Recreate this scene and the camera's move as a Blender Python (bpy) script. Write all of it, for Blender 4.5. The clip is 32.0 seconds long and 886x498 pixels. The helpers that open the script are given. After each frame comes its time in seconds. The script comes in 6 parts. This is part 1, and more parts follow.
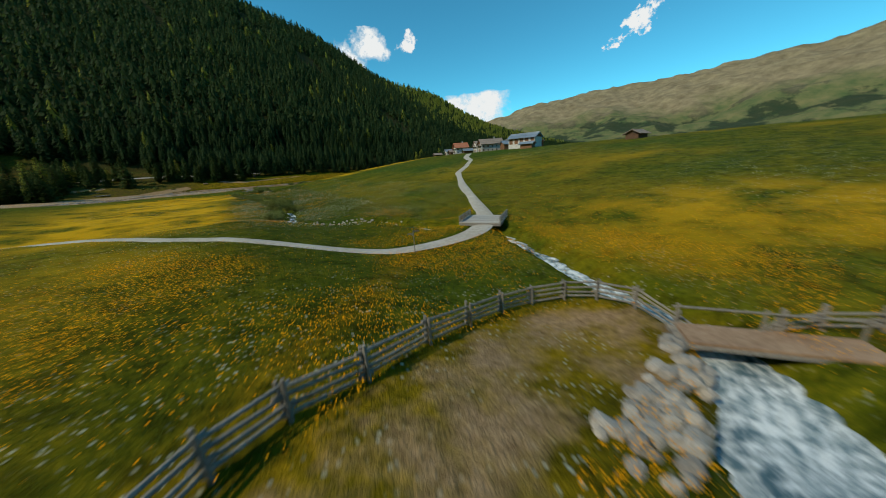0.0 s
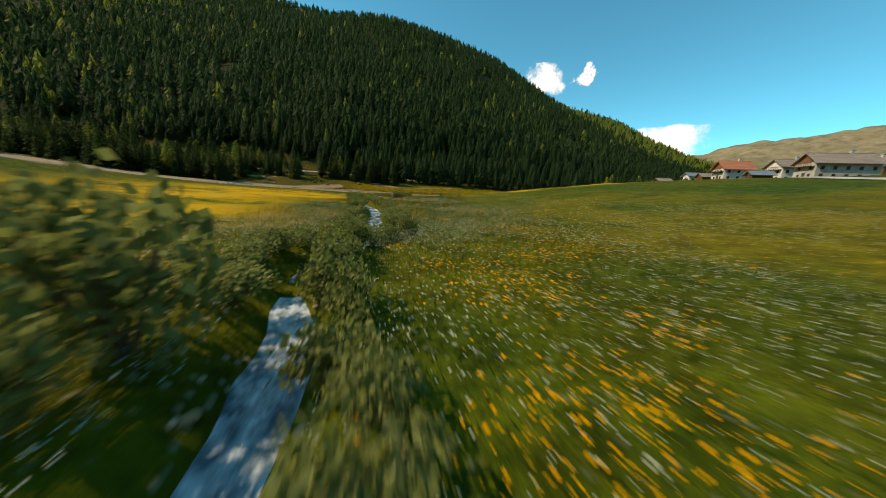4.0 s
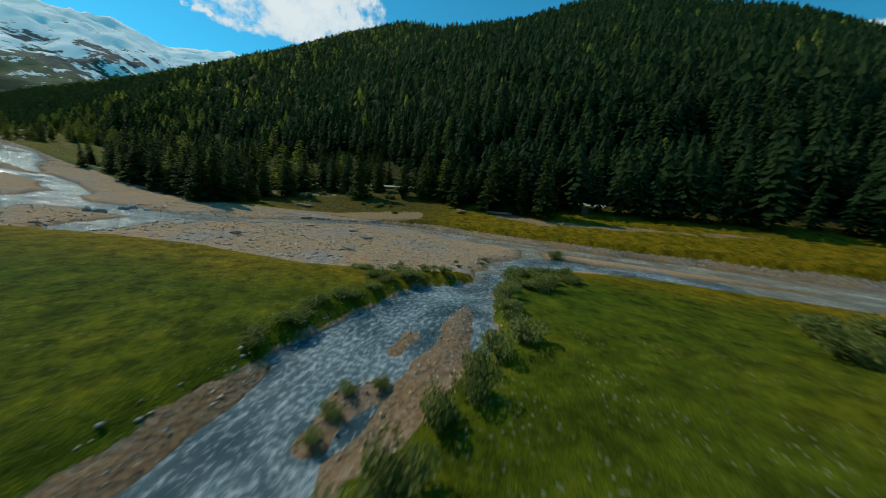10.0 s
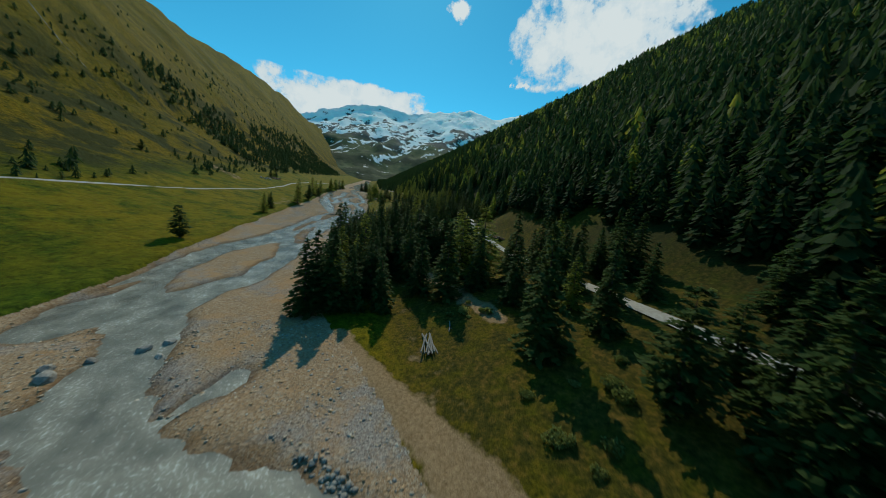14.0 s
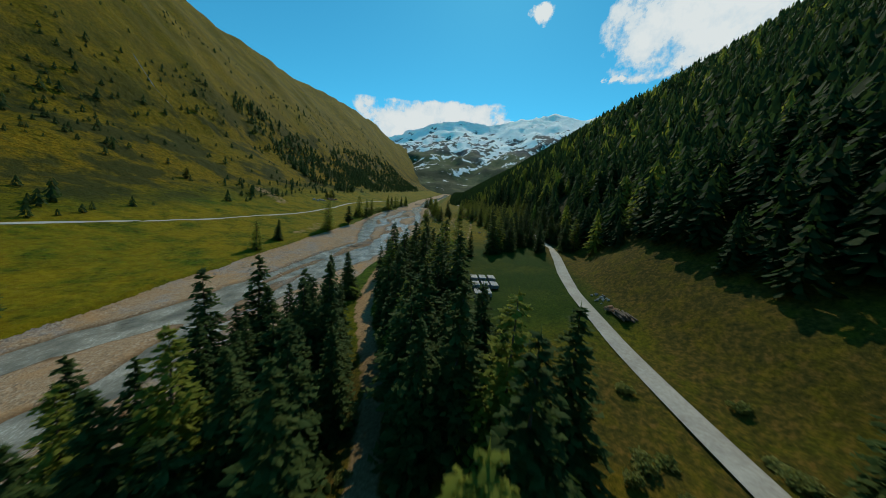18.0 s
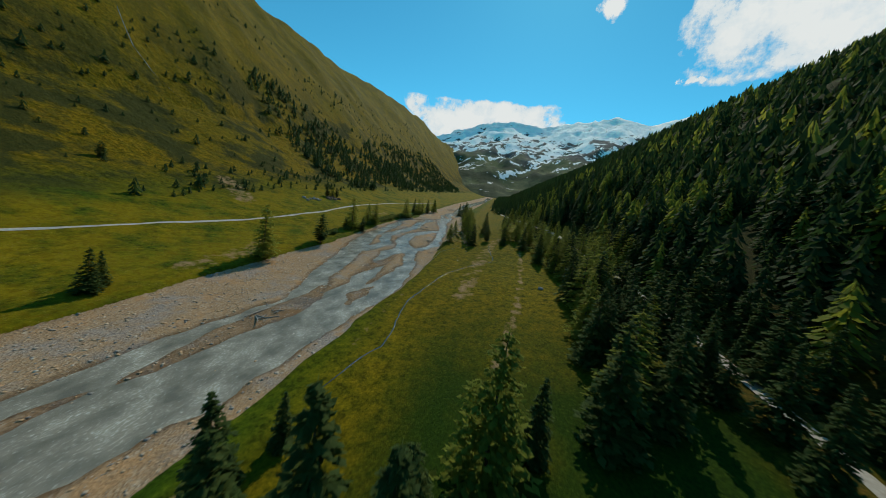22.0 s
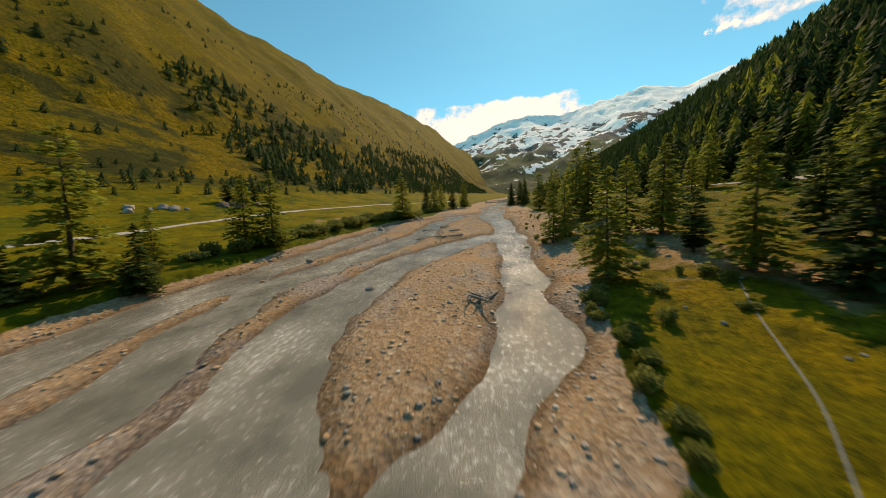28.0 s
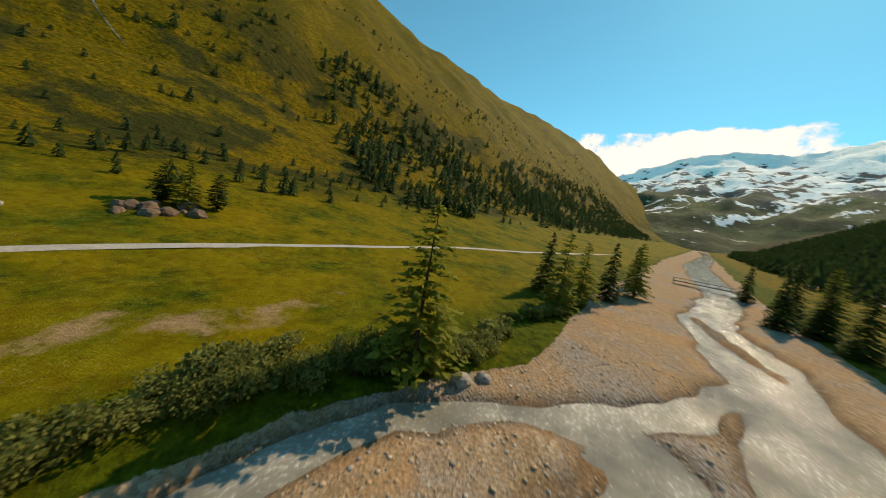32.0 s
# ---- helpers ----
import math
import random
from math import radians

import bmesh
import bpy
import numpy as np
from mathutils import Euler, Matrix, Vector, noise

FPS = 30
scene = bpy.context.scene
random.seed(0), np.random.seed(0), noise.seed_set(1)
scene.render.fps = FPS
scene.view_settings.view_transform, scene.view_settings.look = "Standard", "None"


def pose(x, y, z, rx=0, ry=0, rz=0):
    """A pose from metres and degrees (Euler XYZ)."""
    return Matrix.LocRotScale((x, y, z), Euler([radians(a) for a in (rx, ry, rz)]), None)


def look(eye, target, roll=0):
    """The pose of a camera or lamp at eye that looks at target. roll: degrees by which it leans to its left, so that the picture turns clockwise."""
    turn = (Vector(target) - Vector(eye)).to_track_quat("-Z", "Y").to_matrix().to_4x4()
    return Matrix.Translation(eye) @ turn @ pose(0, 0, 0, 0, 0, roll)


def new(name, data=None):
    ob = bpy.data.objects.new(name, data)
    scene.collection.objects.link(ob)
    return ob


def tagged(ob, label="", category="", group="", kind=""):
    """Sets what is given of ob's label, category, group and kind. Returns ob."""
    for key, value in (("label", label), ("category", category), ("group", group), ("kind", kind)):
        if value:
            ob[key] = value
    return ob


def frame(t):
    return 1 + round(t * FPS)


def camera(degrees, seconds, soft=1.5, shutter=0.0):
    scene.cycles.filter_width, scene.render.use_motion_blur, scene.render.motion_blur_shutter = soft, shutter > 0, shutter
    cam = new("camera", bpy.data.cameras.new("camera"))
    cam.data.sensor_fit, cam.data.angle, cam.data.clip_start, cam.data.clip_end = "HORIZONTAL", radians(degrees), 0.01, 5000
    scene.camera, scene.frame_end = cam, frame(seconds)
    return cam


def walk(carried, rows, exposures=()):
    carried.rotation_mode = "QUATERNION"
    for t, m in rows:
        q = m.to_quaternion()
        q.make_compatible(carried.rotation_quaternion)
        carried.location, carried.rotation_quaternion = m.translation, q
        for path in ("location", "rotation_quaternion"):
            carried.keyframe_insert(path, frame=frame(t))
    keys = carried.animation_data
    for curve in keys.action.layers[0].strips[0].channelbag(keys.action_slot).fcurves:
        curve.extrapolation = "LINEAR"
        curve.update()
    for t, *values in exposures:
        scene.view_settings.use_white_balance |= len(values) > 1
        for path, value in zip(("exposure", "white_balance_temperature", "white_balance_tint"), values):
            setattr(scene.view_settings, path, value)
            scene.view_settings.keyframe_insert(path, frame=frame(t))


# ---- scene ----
cam = camera(113.4, 32.0, soft=0.7, shutter=0.3)

PATH = [
    (0, (-0.00, 0.00, -3.30), (-0.00, 9.55, -6.26), -4.20),
    (0.5, (-2.37, 9.00, -3.93), (-2.93, 18.61, -6.63), 1.00),
    (1, (-5.26, 18.08, -4.11), (-6.61, 27.67, -6.61), 5.20),
    (1.5, (-8.08, 26.04, -4.93), (-10.15, 35.54, -7.26), 7.74),
    (2, (-11.14, 33.44, -5.78), (-13.88, 42.81, -7.99), 9.31),
    (2.5, (-14.67, 40.40, -6.74), (-17.93, 49.62, -8.85), 9.77),
    (3, (-18.69, 47.60, -7.65), (-22.40, 56.66, -9.70), 9.01),
    (3.5, (-23.22, 54.63, -8.35), (-27.25, 63.56, -10.37), 6.58),
    (4, (-28.54, 61.43, -8.95), (-32.81, 70.25, -10.96), 2.73),
    (4.5, (-34.00, 68.39, -9.48), (-38.41, 77.14, -11.46), -1.03),
    (6.5, (-55.39, 100.09, -9.18), (-59.88, 108.78, -11.22), -11.52),
    (7, (-60.25, 107.68, -8.94), (-64.70, 116.40, -11.00), -11.33),
    (7.5, (-64.67, 115.34, -8.74), (-69.25, 123.99, -10.80), -10.47),
    (8, (-68.90, 123.37, -8.33), (-73.86, 131.81, -10.37), -8.11),
    (8.5, (-73.00, 131.47, -7.88), (-78.68, 139.46, -9.85), -5.00),
    (9, (-77.07, 139.83, -7.47), (-83.79, 147.00, -9.31), -1.58),
    (9.5, (-81.39, 147.13, -6.77), (-89.09, 153.28, -8.50), 1.31),
    (10, (-85.84, 153.78, -5.45), (-94.40, 158.67, -7.11), 3.93),
    (10.5, (-90.79, 159.44, -3.77), (-99.96, 163.07, -5.45), 5.52),
    (11, (-96.55, 165.01, -1.95), (-106.17, 167.15, -3.62), 6.07),
    (11.5, (-102.54, 169.51, -0.09), (-112.37, 170.33, -1.73), 6.19),
    (12, (-109.69, 173.07, 1.84), (-119.55, 172.68, 0.28), 5.85),
    (12.5, (-116.99, 175.43, 3.68), (-126.79, 174.07, 2.22), 5.59),
    (13, (-124.54, 176.65, 5.58), (-134.20, 174.43, 4.25), 5.74),
    (13.5, (-132.49, 176.48, 7.74), (-141.97, 173.59, 6.44), 5.79),
    (14, (-141.08, 175.42, 10.00), (-150.37, 171.94, 8.72), 5.69),
    (14.5, (-149.01, 174.33, 11.62), (-158.10, 170.37, 10.34), 4.96),
    (16.5, (-177.37, 169.03, 13.23), (-185.70, 163.64, 12.04), 3.10),
    (17, (-183.94, 167.02, 13.27), (-192.13, 161.39, 12.12), 3.18),
    (17.5, (-191.28, 163.42, 14.93), (-199.35, 157.61, 13.80), 3.36),
    (18, (-199.31, 158.91, 17.17), (-207.27, 152.97, 16.04), 3.68),
    (18.5, (-207.33, 154.06, 19.39), (-215.18, 147.97, 18.24), 3.79),
    (19, (-215.42, 148.78, 21.44), (-223.16, 142.56, 20.27), 4.08),
    (19.5, (-223.28, 143.51, 22.83), (-230.92, 137.16, 21.65), 4.36),
    (20, (-231.24, 137.77, 23.99), (-238.76, 131.29, 22.82), 4.97),
    (20.5, (-239.15, 132.07, 24.72), (-246.56, 125.46, 23.55), 5.77),
    (21, (-247.26, 126.49, 25.61), (-254.56, 119.77, 24.42), 6.76),
    (21.5, (-254.74, 120.51, 26.32), (-261.94, 113.69, 25.10), 7.47),
    (22, (-262.50, 114.07, 26.56), (-269.60, 107.13, 25.32), 7.93),
    (22.5, (-269.99, 107.41, 26.17), (-276.97, 100.37, 24.92), 7.85),
    (23, (-277.55, 100.43, 25.43), (-284.41, 93.26, 24.17), 7.12),
    (23.5, (-284.71, 93.35, 24.54), (-291.44, 86.06, 23.26), 6.15),
    (24, (-291.48, 86.22, 23.81), (-298.08, 78.83, 22.50), 4.86),
    (24.5, (-297.82, 79.40, 22.82), (-304.32, 71.91, 21.49), 3.82),
    (26.5, (-322.19, 49.95, 18.63), (-328.44, 42.23, 17.44), 1.00),
    (27, (-328.45, 41.97, 17.84), (-334.72, 34.26, 16.77), 0.17),
    (27.5, (-335.04, 34.16, 17.50), (-341.31, 26.43, 16.54), -1.07),
    (28, (-341.60, 26.14, 17.70), (-347.88, 18.41, 16.81), -2.18),
    (28.5, (-347.56, 18.89, 18.14), (-353.87, 11.17, 17.34), -3.14),
    (29, (-353.72, 11.93, 19.72), (-360.02, 4.21, 18.90), -2.98),
    (29.5, (-359.96, 5.24, 21.15), (-366.15, -2.57, 20.38), -2.75),
    (30, (-365.77, -1.36, 23.37), (-371.74, -9.34, 22.58), -0.61),
    (30.5, (-370.99, -7.52, 25.26), (-376.60, -15.77, 24.51), 1.48),
    (31, (-375.74, -13.89, 27.23), (-380.70, -22.56, 26.55), 3.94),
    (31.5, (-379.45, -20.12, 29.09), (-383.46, -29.26, 28.49), 6.99),
    (32, (-382.80, -26.59, 31.06), (-385.24, -36.26, 30.43), 11.26),
]
walk(cam, [(t, look(eye, target, roll)) for t, eye, target, roll in PATH],
     [(0, -0.15, 6350, 8), (1, -0.1, 6250, 5), (3, 0.36, 6850, 12), (4, 0.32, 7500, 14), (6.5, -0.36, 5550, -5), (9, -0.26, 5350, -6), (10, -0.28, 5850, 1), (11, -0.36, 5950, 1), (13, -0.42, 5950, 0), (17, -0.34, 6050, 3), (20, -0.32, 6200, 4), (23, -0.2, 6500, 7), (26.5, 0.16, 8400, 20), (30, 0.28, 8900, 25), (32, 0.27, 8300, 18)])

# ---- daylight ----
SUN_AZ, SUN_EL = radians(210), radians(44)
SUN_WAY = Vector((math.cos(SUN_EL) * math.cos(SUN_AZ), math.cos(SUN_EL) * math.sin(SUN_AZ), math.sin(SUN_EL)))
world = bpy.data.worlds.new("sky")
scene.world = world
world.use_nodes = True
sky = world.node_tree.nodes.new("ShaderNodeTexSky")
sky.sky_type, sky.sun_disc = "NISHITA", False
sky.sun_elevation, sky.sun_rotation = SUN_EL, math.pi / 2 - SUN_AZ
sky.altitude, sky.air_density, sky.dust_density, sky.ozone_density = 1900, 1.0, 0.3, 3.0
back = world.node_tree.nodes["Background"]
back.inputs["Strength"].default_value = 0.15
tint = world.node_tree.nodes.new("ShaderNodeMix")
tint.data_type, tint.blend_type = "RGBA", "MULTIPLY"
tint.inputs[0].default_value, tint.inputs[7].default_value = 1.0, (0.4, 1.2, 1.1, 1)
world.node_tree.links.new(sky.outputs[0], tint.inputs[6])
world.node_tree.links.new(tint.outputs[2], back.inputs["Color"])
sun = new("sun", bpy.data.lights.new("sun", "SUN"))
sun.data.energy, sun.data.angle, sun.data.color = 3.0, radians(0.5), (1.0, 0.89, 0.66)
sun.matrix_world = look(SUN_WAY * 100, (0, 0, 0))

# ---- the lie of the land: s runs upstream along the valley, u across it to the forest side ----
KX, KY, DX, DY = -115.0, 170.0, -0.8168, -0.5769


def to_su(x, y):
    return (x - KX) * DX + (y - KY) * DY, (x - KX) * DY - (y - KY) * DX


def to_xy(s, u):
    return KX + s * DX + u * DY, KY + s * DY - u * DX


def smooth(a, b, x):
    t = np.clip((x - a) / (b - a), 0, 1)
    return t * t * (3 - 2 * t)


def value_noise(x, y, seed=0):
    xi, yi = np.floor(x).astype(np.int64), np.floor(y).astype(np.int64)
    fx, fy = x - xi, y - yi
    fx, fy = fx * fx * (3 - 2 * fx), fy * fy * (3 - 2 * fy)

    def h(a, b):
        n = (a * 374761393 + b * 668265263 + seed * 974711) & 0x7FFFFFFF
        n = ((n ^ (n >> 13)) * 1274126177) & 0x7FFFFFFF
        return ((n ^ (n >> 16)) & 0xFFFF) / 65535.0

    top = h(xi, yi) * (1 - fx) + h(xi + 1, yi) * fx
    low = h(xi, yi + 1) * (1 - fx) + h(xi + 1, yi + 1) * fx
    return top * (1 - fy) + low * fy


def fbm(x, y, octaves=4, seed=0):
    x, y = np.asarray(x, float), np.asarray(y, float)
    out, amp, total = 0.0, 1.0, 0.0
    for k in range(octaves):
        out = out + amp * (value_noise(x * 2**k + 17.3 * k, y * 2**k - 9.1 * k, seed + k) - 0.5)
        total += amp
        amp *= 0.5
    return out / total * 2


RIVER_S = [-3000, -700, -150, -40, 0, 55, 92, 125, 180, 230, 265, 290, 340, 372, 410, 600, 1000, 2000, 3600]
RIVER_Z = [-75, -32, -16, -13.9, -13.1, -11.4, -9.4, -6.2, -0.9, 4.2, 8.0, 11.6, 17.6, 20.6, 24, 40, 74, 160, 300]
FOREST_S = [-3000, -1400, -1000, -740, -640, -520, -400, -330, -254, -210, -110, -10, 84, 200, 290, 400, 600, 900, 1300, 1800, 2300, 3600]
FOREST_Z = [-60, -30, 0, 72, 118, 163, 188, 222, 258, 276, 294, 311, 320, 340, 350, 362, 354, 340, 356, 380, 410, 520]
ALP_S = [-3000, -1500, -600, -150, 100, 400, 545, 700, 780, 870, 970, 1190, 1330, 1550, 1790, 2400, 3000, 3600]
ALP_Z = [120, 100, 60, 110, 280, 375, 365, 365, 370, 382, 398, 442, 464, 488, 524, 560, 640, 690]


def river_z(s):
    return np.interp(s, RIVER_S, RIVER_Z)


def base(s, u):
    """The large form of the ground."""
    s, u = np.asarray(s, float), np.asarray(u, float)
    zr = river_z(s)
    up = smooth(30, 120, s)
    far_up = smooth(150, 230, s)
    lm = -u - 22
    left_up = np.interp(lm, [-2, 0, 2.5, 28, 53, 80, 102, 161], [0, 0, 1.6, 4.2, 9, 17, 24, 59])
    left_dn = np.interp(lm, [-2, 0, 6, 40, 110, 210, 260, 330, 700, 1500], [0, 0.2, 0.9, 1.2, 1.3, 1.8, 3, 14, 90, 300])
    left_dn = left_dn + (13.3 - 0.01 * np.maximum(-s - 130, 0)) * (0.5 * smooth(8, 122, -s) + 0.5 * np.clip((-s - 8) / 114, 0, 1)) * smooth(14, -14, u)
    left_dn = left_dn + 2.0 * smooth(-9, 6, s) * smooth(-135, -160, u)
    left = left_dn * (1 - up) + left_up * up
    rm = u - 24
    r_a = np.interp(rm, [0, 3, 12, 24, 40, 51], [0, 0.8, 3.4, 7, 11, 15])
    r_b = np.interp(rm, [0, 3, 14, 30, 46, 51], [0, 0.9, 3.6, 5.5, 6.5, 8.5])
    r_c = np.interp(rm, [-6, 0, 3, 14, 46, 51], [0, 1.0, 1.5, 2.4, 5.5, 7])
    right = (r_a * (1 - up) + r_b * up) * (1 - far_up) + r_c * far_up
    z = zr + np.where(u < 0, left, right)
    cap = np.interp(s, FOREST_S, FOREST_Z) - 0.25 * np.maximum(u - 560, 0)
    z75 = zr + (15 * (1 - up) + 8.5 * up) * (1 - far_up) + 7 * far_up
    f = np.clip((u - 75 - 8 * smooth(140, 175, s) * smooth(340, 300, s)) / 485, 0, 1)
    z = np.where(u > 75, z75 + np.maximum(cap - z75, 0) * f**np.interp(s, [-450, -60], [1.55, 0.92]) + np.minimum(cap - z75, 0) * f, z)
    capl = np.interp(s, ALP_S, ALP_Z)
    fl = np.clip((-u - 183) / 267, 0, 1)
    zl = (zr + 59) + (capl - zr - 59) * fl**0.95 - 0.15 * np.maximum(-u - 450, 0)
    return np.where(u < -183, zl * up + z * (1 - up), z)


MAIN_LOWER = [(-700, 44, 8), (-300, 38, 8), (-150, 30, 7), (-60, 27, 5), (-20, 26.3, 3.8), (-8, 25.2, 3.6), (2, 25.0, 3.6), (10, 26, 3.2), (21, 26.6, 2.7), (31, 22.5, 2.9), (37.5, 14, 3), (41, 6, 3.2),
              (45, -1, 3.6), (51, -5.5, 4), (58, -6.8, 3.7), (66, -10, 3.6), (72, -14, 6), (80, -11.5, 4), (92, -6, 2.8), (110, -3.4, 2.8), (122, -4.2, 3.6), (130, -8, 6)]
MAIN_UPPER = [(130, -8, 6), (160, -4, 6), (185, 3, 7), (205, 6, 6), (225, 12, 4.5), (240, 12.6, 3.4), (250, 12, 2.4), (257, 10.8, 1.8), (262.5, 8.9, 1.7), (267, 7.8, 1.8),
              (272, 8.6, 1.8), (277, 11.5, 1.4), (285, 13.8, 1.8), (300, 12.6, 2.2), (315, 10.8, 2.2), (330, 9, 2.4), (345, 6, 2.4), (358, 3, 3.6), (372, 3, 4), (389, 1.2, 5.0),
              (405, -2.6, 3.8), (420, -1, 3.6), (450, 2, 5), (600, -6, 7), (1000, 8, 8), (1500, 0, 8)]
SIDE_FAR = [(66, -21, 3.6), (73, -20, 6), (92, -24, 3.2), (115, -21.5, 3.6), (130, -14, 5), (160, -9, 4), (190, -5, 5), (210, 0, 4), (228, -7, 3), (250, -11, 3.5),
            (270, -15.5, 4), (285, -18.5, 3), (300, -18, 3), (320, -18.5, 3), (332, -19.6, 1.6), (340, -20.2, 1.2), (346, -18.6, 1.2), (350, -16.4, 1.4), (354, -12.5, 1.7), (358, -8.5, 1.7), (364, -4.5, 1.4), (372, -1.5, 1.6)]
SIDE_MIDDLE = [(205, 2, 3.4), (225, 5, 2.6), (245, 3, 2.8), (262, 0, 3), (272, 4, 4), (285, -2, 2.6), (300, -1.5, 2.6), (310, 3, 2.6), (318, 8, 2.6)]
SIDE_BRAID = [(262, -10, 2.6), (275, -6, 2.6), (290, -12, 2.2), (305, -9, 2.8), (320, -6, 2.4), (340, -8, 2.6), (356, -6, 2.6)]
SIDE_LINK = [(52, -4, 3), (46, -11, 3.2), (40, -18, 3)]
SIDE_MOUTH = [(-6.8, -4, 1.0), (-6.6, 1, 1.6), (-7.6, 6, 2.6), (-10, 11, 3.2), (-14, 14, 3.0), (-20, 14.3, 2.4), (-32, 15.5, 3), (-60, 21, 4)]
SIDE_SPILL = [(-9, 13, 1.4), (-7.5, 18, 1.2), (-6.5, 22, 1.2)]
SIDE_POOL = [(49, 3, 0.9), (54, 5.6, 1.4)]
CHANNELS = [MAIN_LOWER, MAIN_UPPER, SIDE_FAR, SIDE_MIDDLE, SIDE_BRAID, SIDE_LINK, SIDE_MOUTH, SIDE_SPILL, SIDE_POOL]
# gravel islands standing out of the braided river
ISLES = [[(163, 5, 1), (168, 7, 1.5), (177, 9.4, 0.8)], [(181, -4.5, 0.5), (195, -3.5, 2.2), (206, -0.5, 3.2), (214, 0, 2.6), (221, -2, 0.6)], [(230, 0, 0.5), (240, 1, 1.6), (255, 5, 2.4), (262, 5, 1.6)],
         [(214, 9, 0.6), (219, 8.5, 1.8), (226, 9.5, 0.8)], [(150, -10.5, 0.8), (163, -9, 1.2), (172, -7.3, 1), (178, -6, 0.5)], [(128, -4, 1.4), (138, -5.5, 1.6), (150, -5.5, 1.3), (160, -4, 0.6)],
         [(90, -15, 1.5), (100, -14, 4), (112, -12, 4), (126, -9.5, 0.6)], [(75, -27, 1), (80, -25, 1.8), (86, -23.8, 0.7)], [(-14, 20.7, 0.8), (-17, 18.7, 1.2), (-20, 16.8, 0.6)], [(333, -15.5, 1.2), (340, -15.2, 2.6), (347, -12.2, 2.6), (351.5, -8.6, 1.2)], [(383, 4, 0.8), (396, -1, 1.2), (408, -4.5, 0.5)]]
BROOK_UPPER = [(4, -220, 3), (-2, -211, 2.8), (-6, -207, 2.3), (-8.7, -205.5, 1.6), (-10.8, -204.5, 1.0), (-12.4, -202.5, 0.6), (-13.4, -200.3, 0.5), (-14.2, -197.2, 0.5), (-16.2, -192.5, 0.5), (-18.7, -186.8, 0.5),
               (-20.3, -183, 0.5), (-20.2, -179.5, 0.6), (-18.2, -176.8, 0.5), (-16.6, -174.5, 0.45), (-14.4, -168.2, 0.45), (-12.2, -163, 0.6), (-10, -161, 0.9), (-7.6, -159.3, 1.2), (-5.2, -157.2, 1.3)]
BROOK_MEADOW = [(-3.4, -154.5, 0.9), (-3.0, -152.3, 0.7), (-3.4, -149.5, 0.45), (-4.2, -146, 0.6), (-5.2, -141, 0.35), (-6, -136.5, 0.25), (-5.5, -131.8, 0.25), (-4.5, -128.6, 0.2), (-4.3, -126.5, 0.25), (-5.2, -123.5, 0.25),
                (-6.7, -120.5, 0.5), (-6, -112, 0.4), (-5.5, -100, 0.5), (-4.5, -92, 0.5), (-2.6, -84, 0.4), (-1, -77, 0.5), (-0.6, -72, 0.6), (-0.4, -66, 0.7), (-0.3, -60, 0.6)]
BROOK_LOWER = [(0, -55.8, 0.6), (-2.5, -53, 0.6), (-6.5, -51.6, 0.8), (-10.5, -48.8, 1.3), (-12.8, -45, 2.4), (-13.3, -42, 3.0), (-13.6, -39.5, 3.0), (-12, -37, 2.4), (-9.5, -34.5, 2.0), (-7.8, -31, 2.7), (-6.6, -26, 3.3), (-6.3, -21, 4.1),
               (-6.4, -15, 4.4), (-5.6, -10, 3.6), (-6.6, -6, 1.8), (-6.8, -3.5, 1.2), (-6.6, 1, 1.8), (-7.6, 6, 2.8), (-10, 11, 3.4), (-14, 14, 3.0), (-20, 14.3, 2.4), (-34, 16, 3)]
STREAM = BROOK_UPPER + BROOK_MEADOW + BROOK_LOWER
# gravel bars and islets in the stream
BARS = [[(-14.0, -37.6, 0.7), (-14.9, -40.2, 1.0), (-14.6, -42.4, 0.5)], [(-5.6, -33, 0.5), (-4.8, -30, 0.7), (-3.6, -26, 0.6), (-3.0, -23.2, 0.4)], [(-7.9, -24.6, 0.3), (-7.2, -22.4, 0.35), (-7.9, -21.2, 0.3)],
        [(-9.7, -25, 0.5), (-9.7, -21, 1.1), (-9.4, -17.5, 1.0), (-8.4, -14, 0.8), (-7.6, -11, 0.4)], [(-6.9, -18.6, 0.3), (-6.5, -16.5, 0.4)], [(-6.9, -32.5, 0.5), (-6.3, -30.5, 0.5)]]


def along(points, s, u, reach=14.0):
    """For a line of (s, u, half width): distance from it less the half width, and the share of its length."""
    best = np.full(np.shape(s), 1e3)
    for (s0, u0, w0), (s1, u1, w1) in zip(points, points[1:]):
        lo, hi = min(s0, s1) - reach, max(s0, s1) + reach
        pick = (s > lo) & (s < hi) & (u > min(u0, u1) - reach) & (u < max(u0, u1) + reach)
        if not pick.any():
            continue
        ps, pu = s[pick], u[pick]
        ds, du = s1 - s0, u1 - u0
        t = np.clip(((ps - s0) * ds + (pu - u0) * du) / (ds * ds + du * du), 0, 1)
        dist = np.hypot(ps - s0 - t * ds, pu - u0 - t * du) - (w0 + t * (w1 - w0))
        best[pick] = np.minimum(best[pick], dist)
    return best


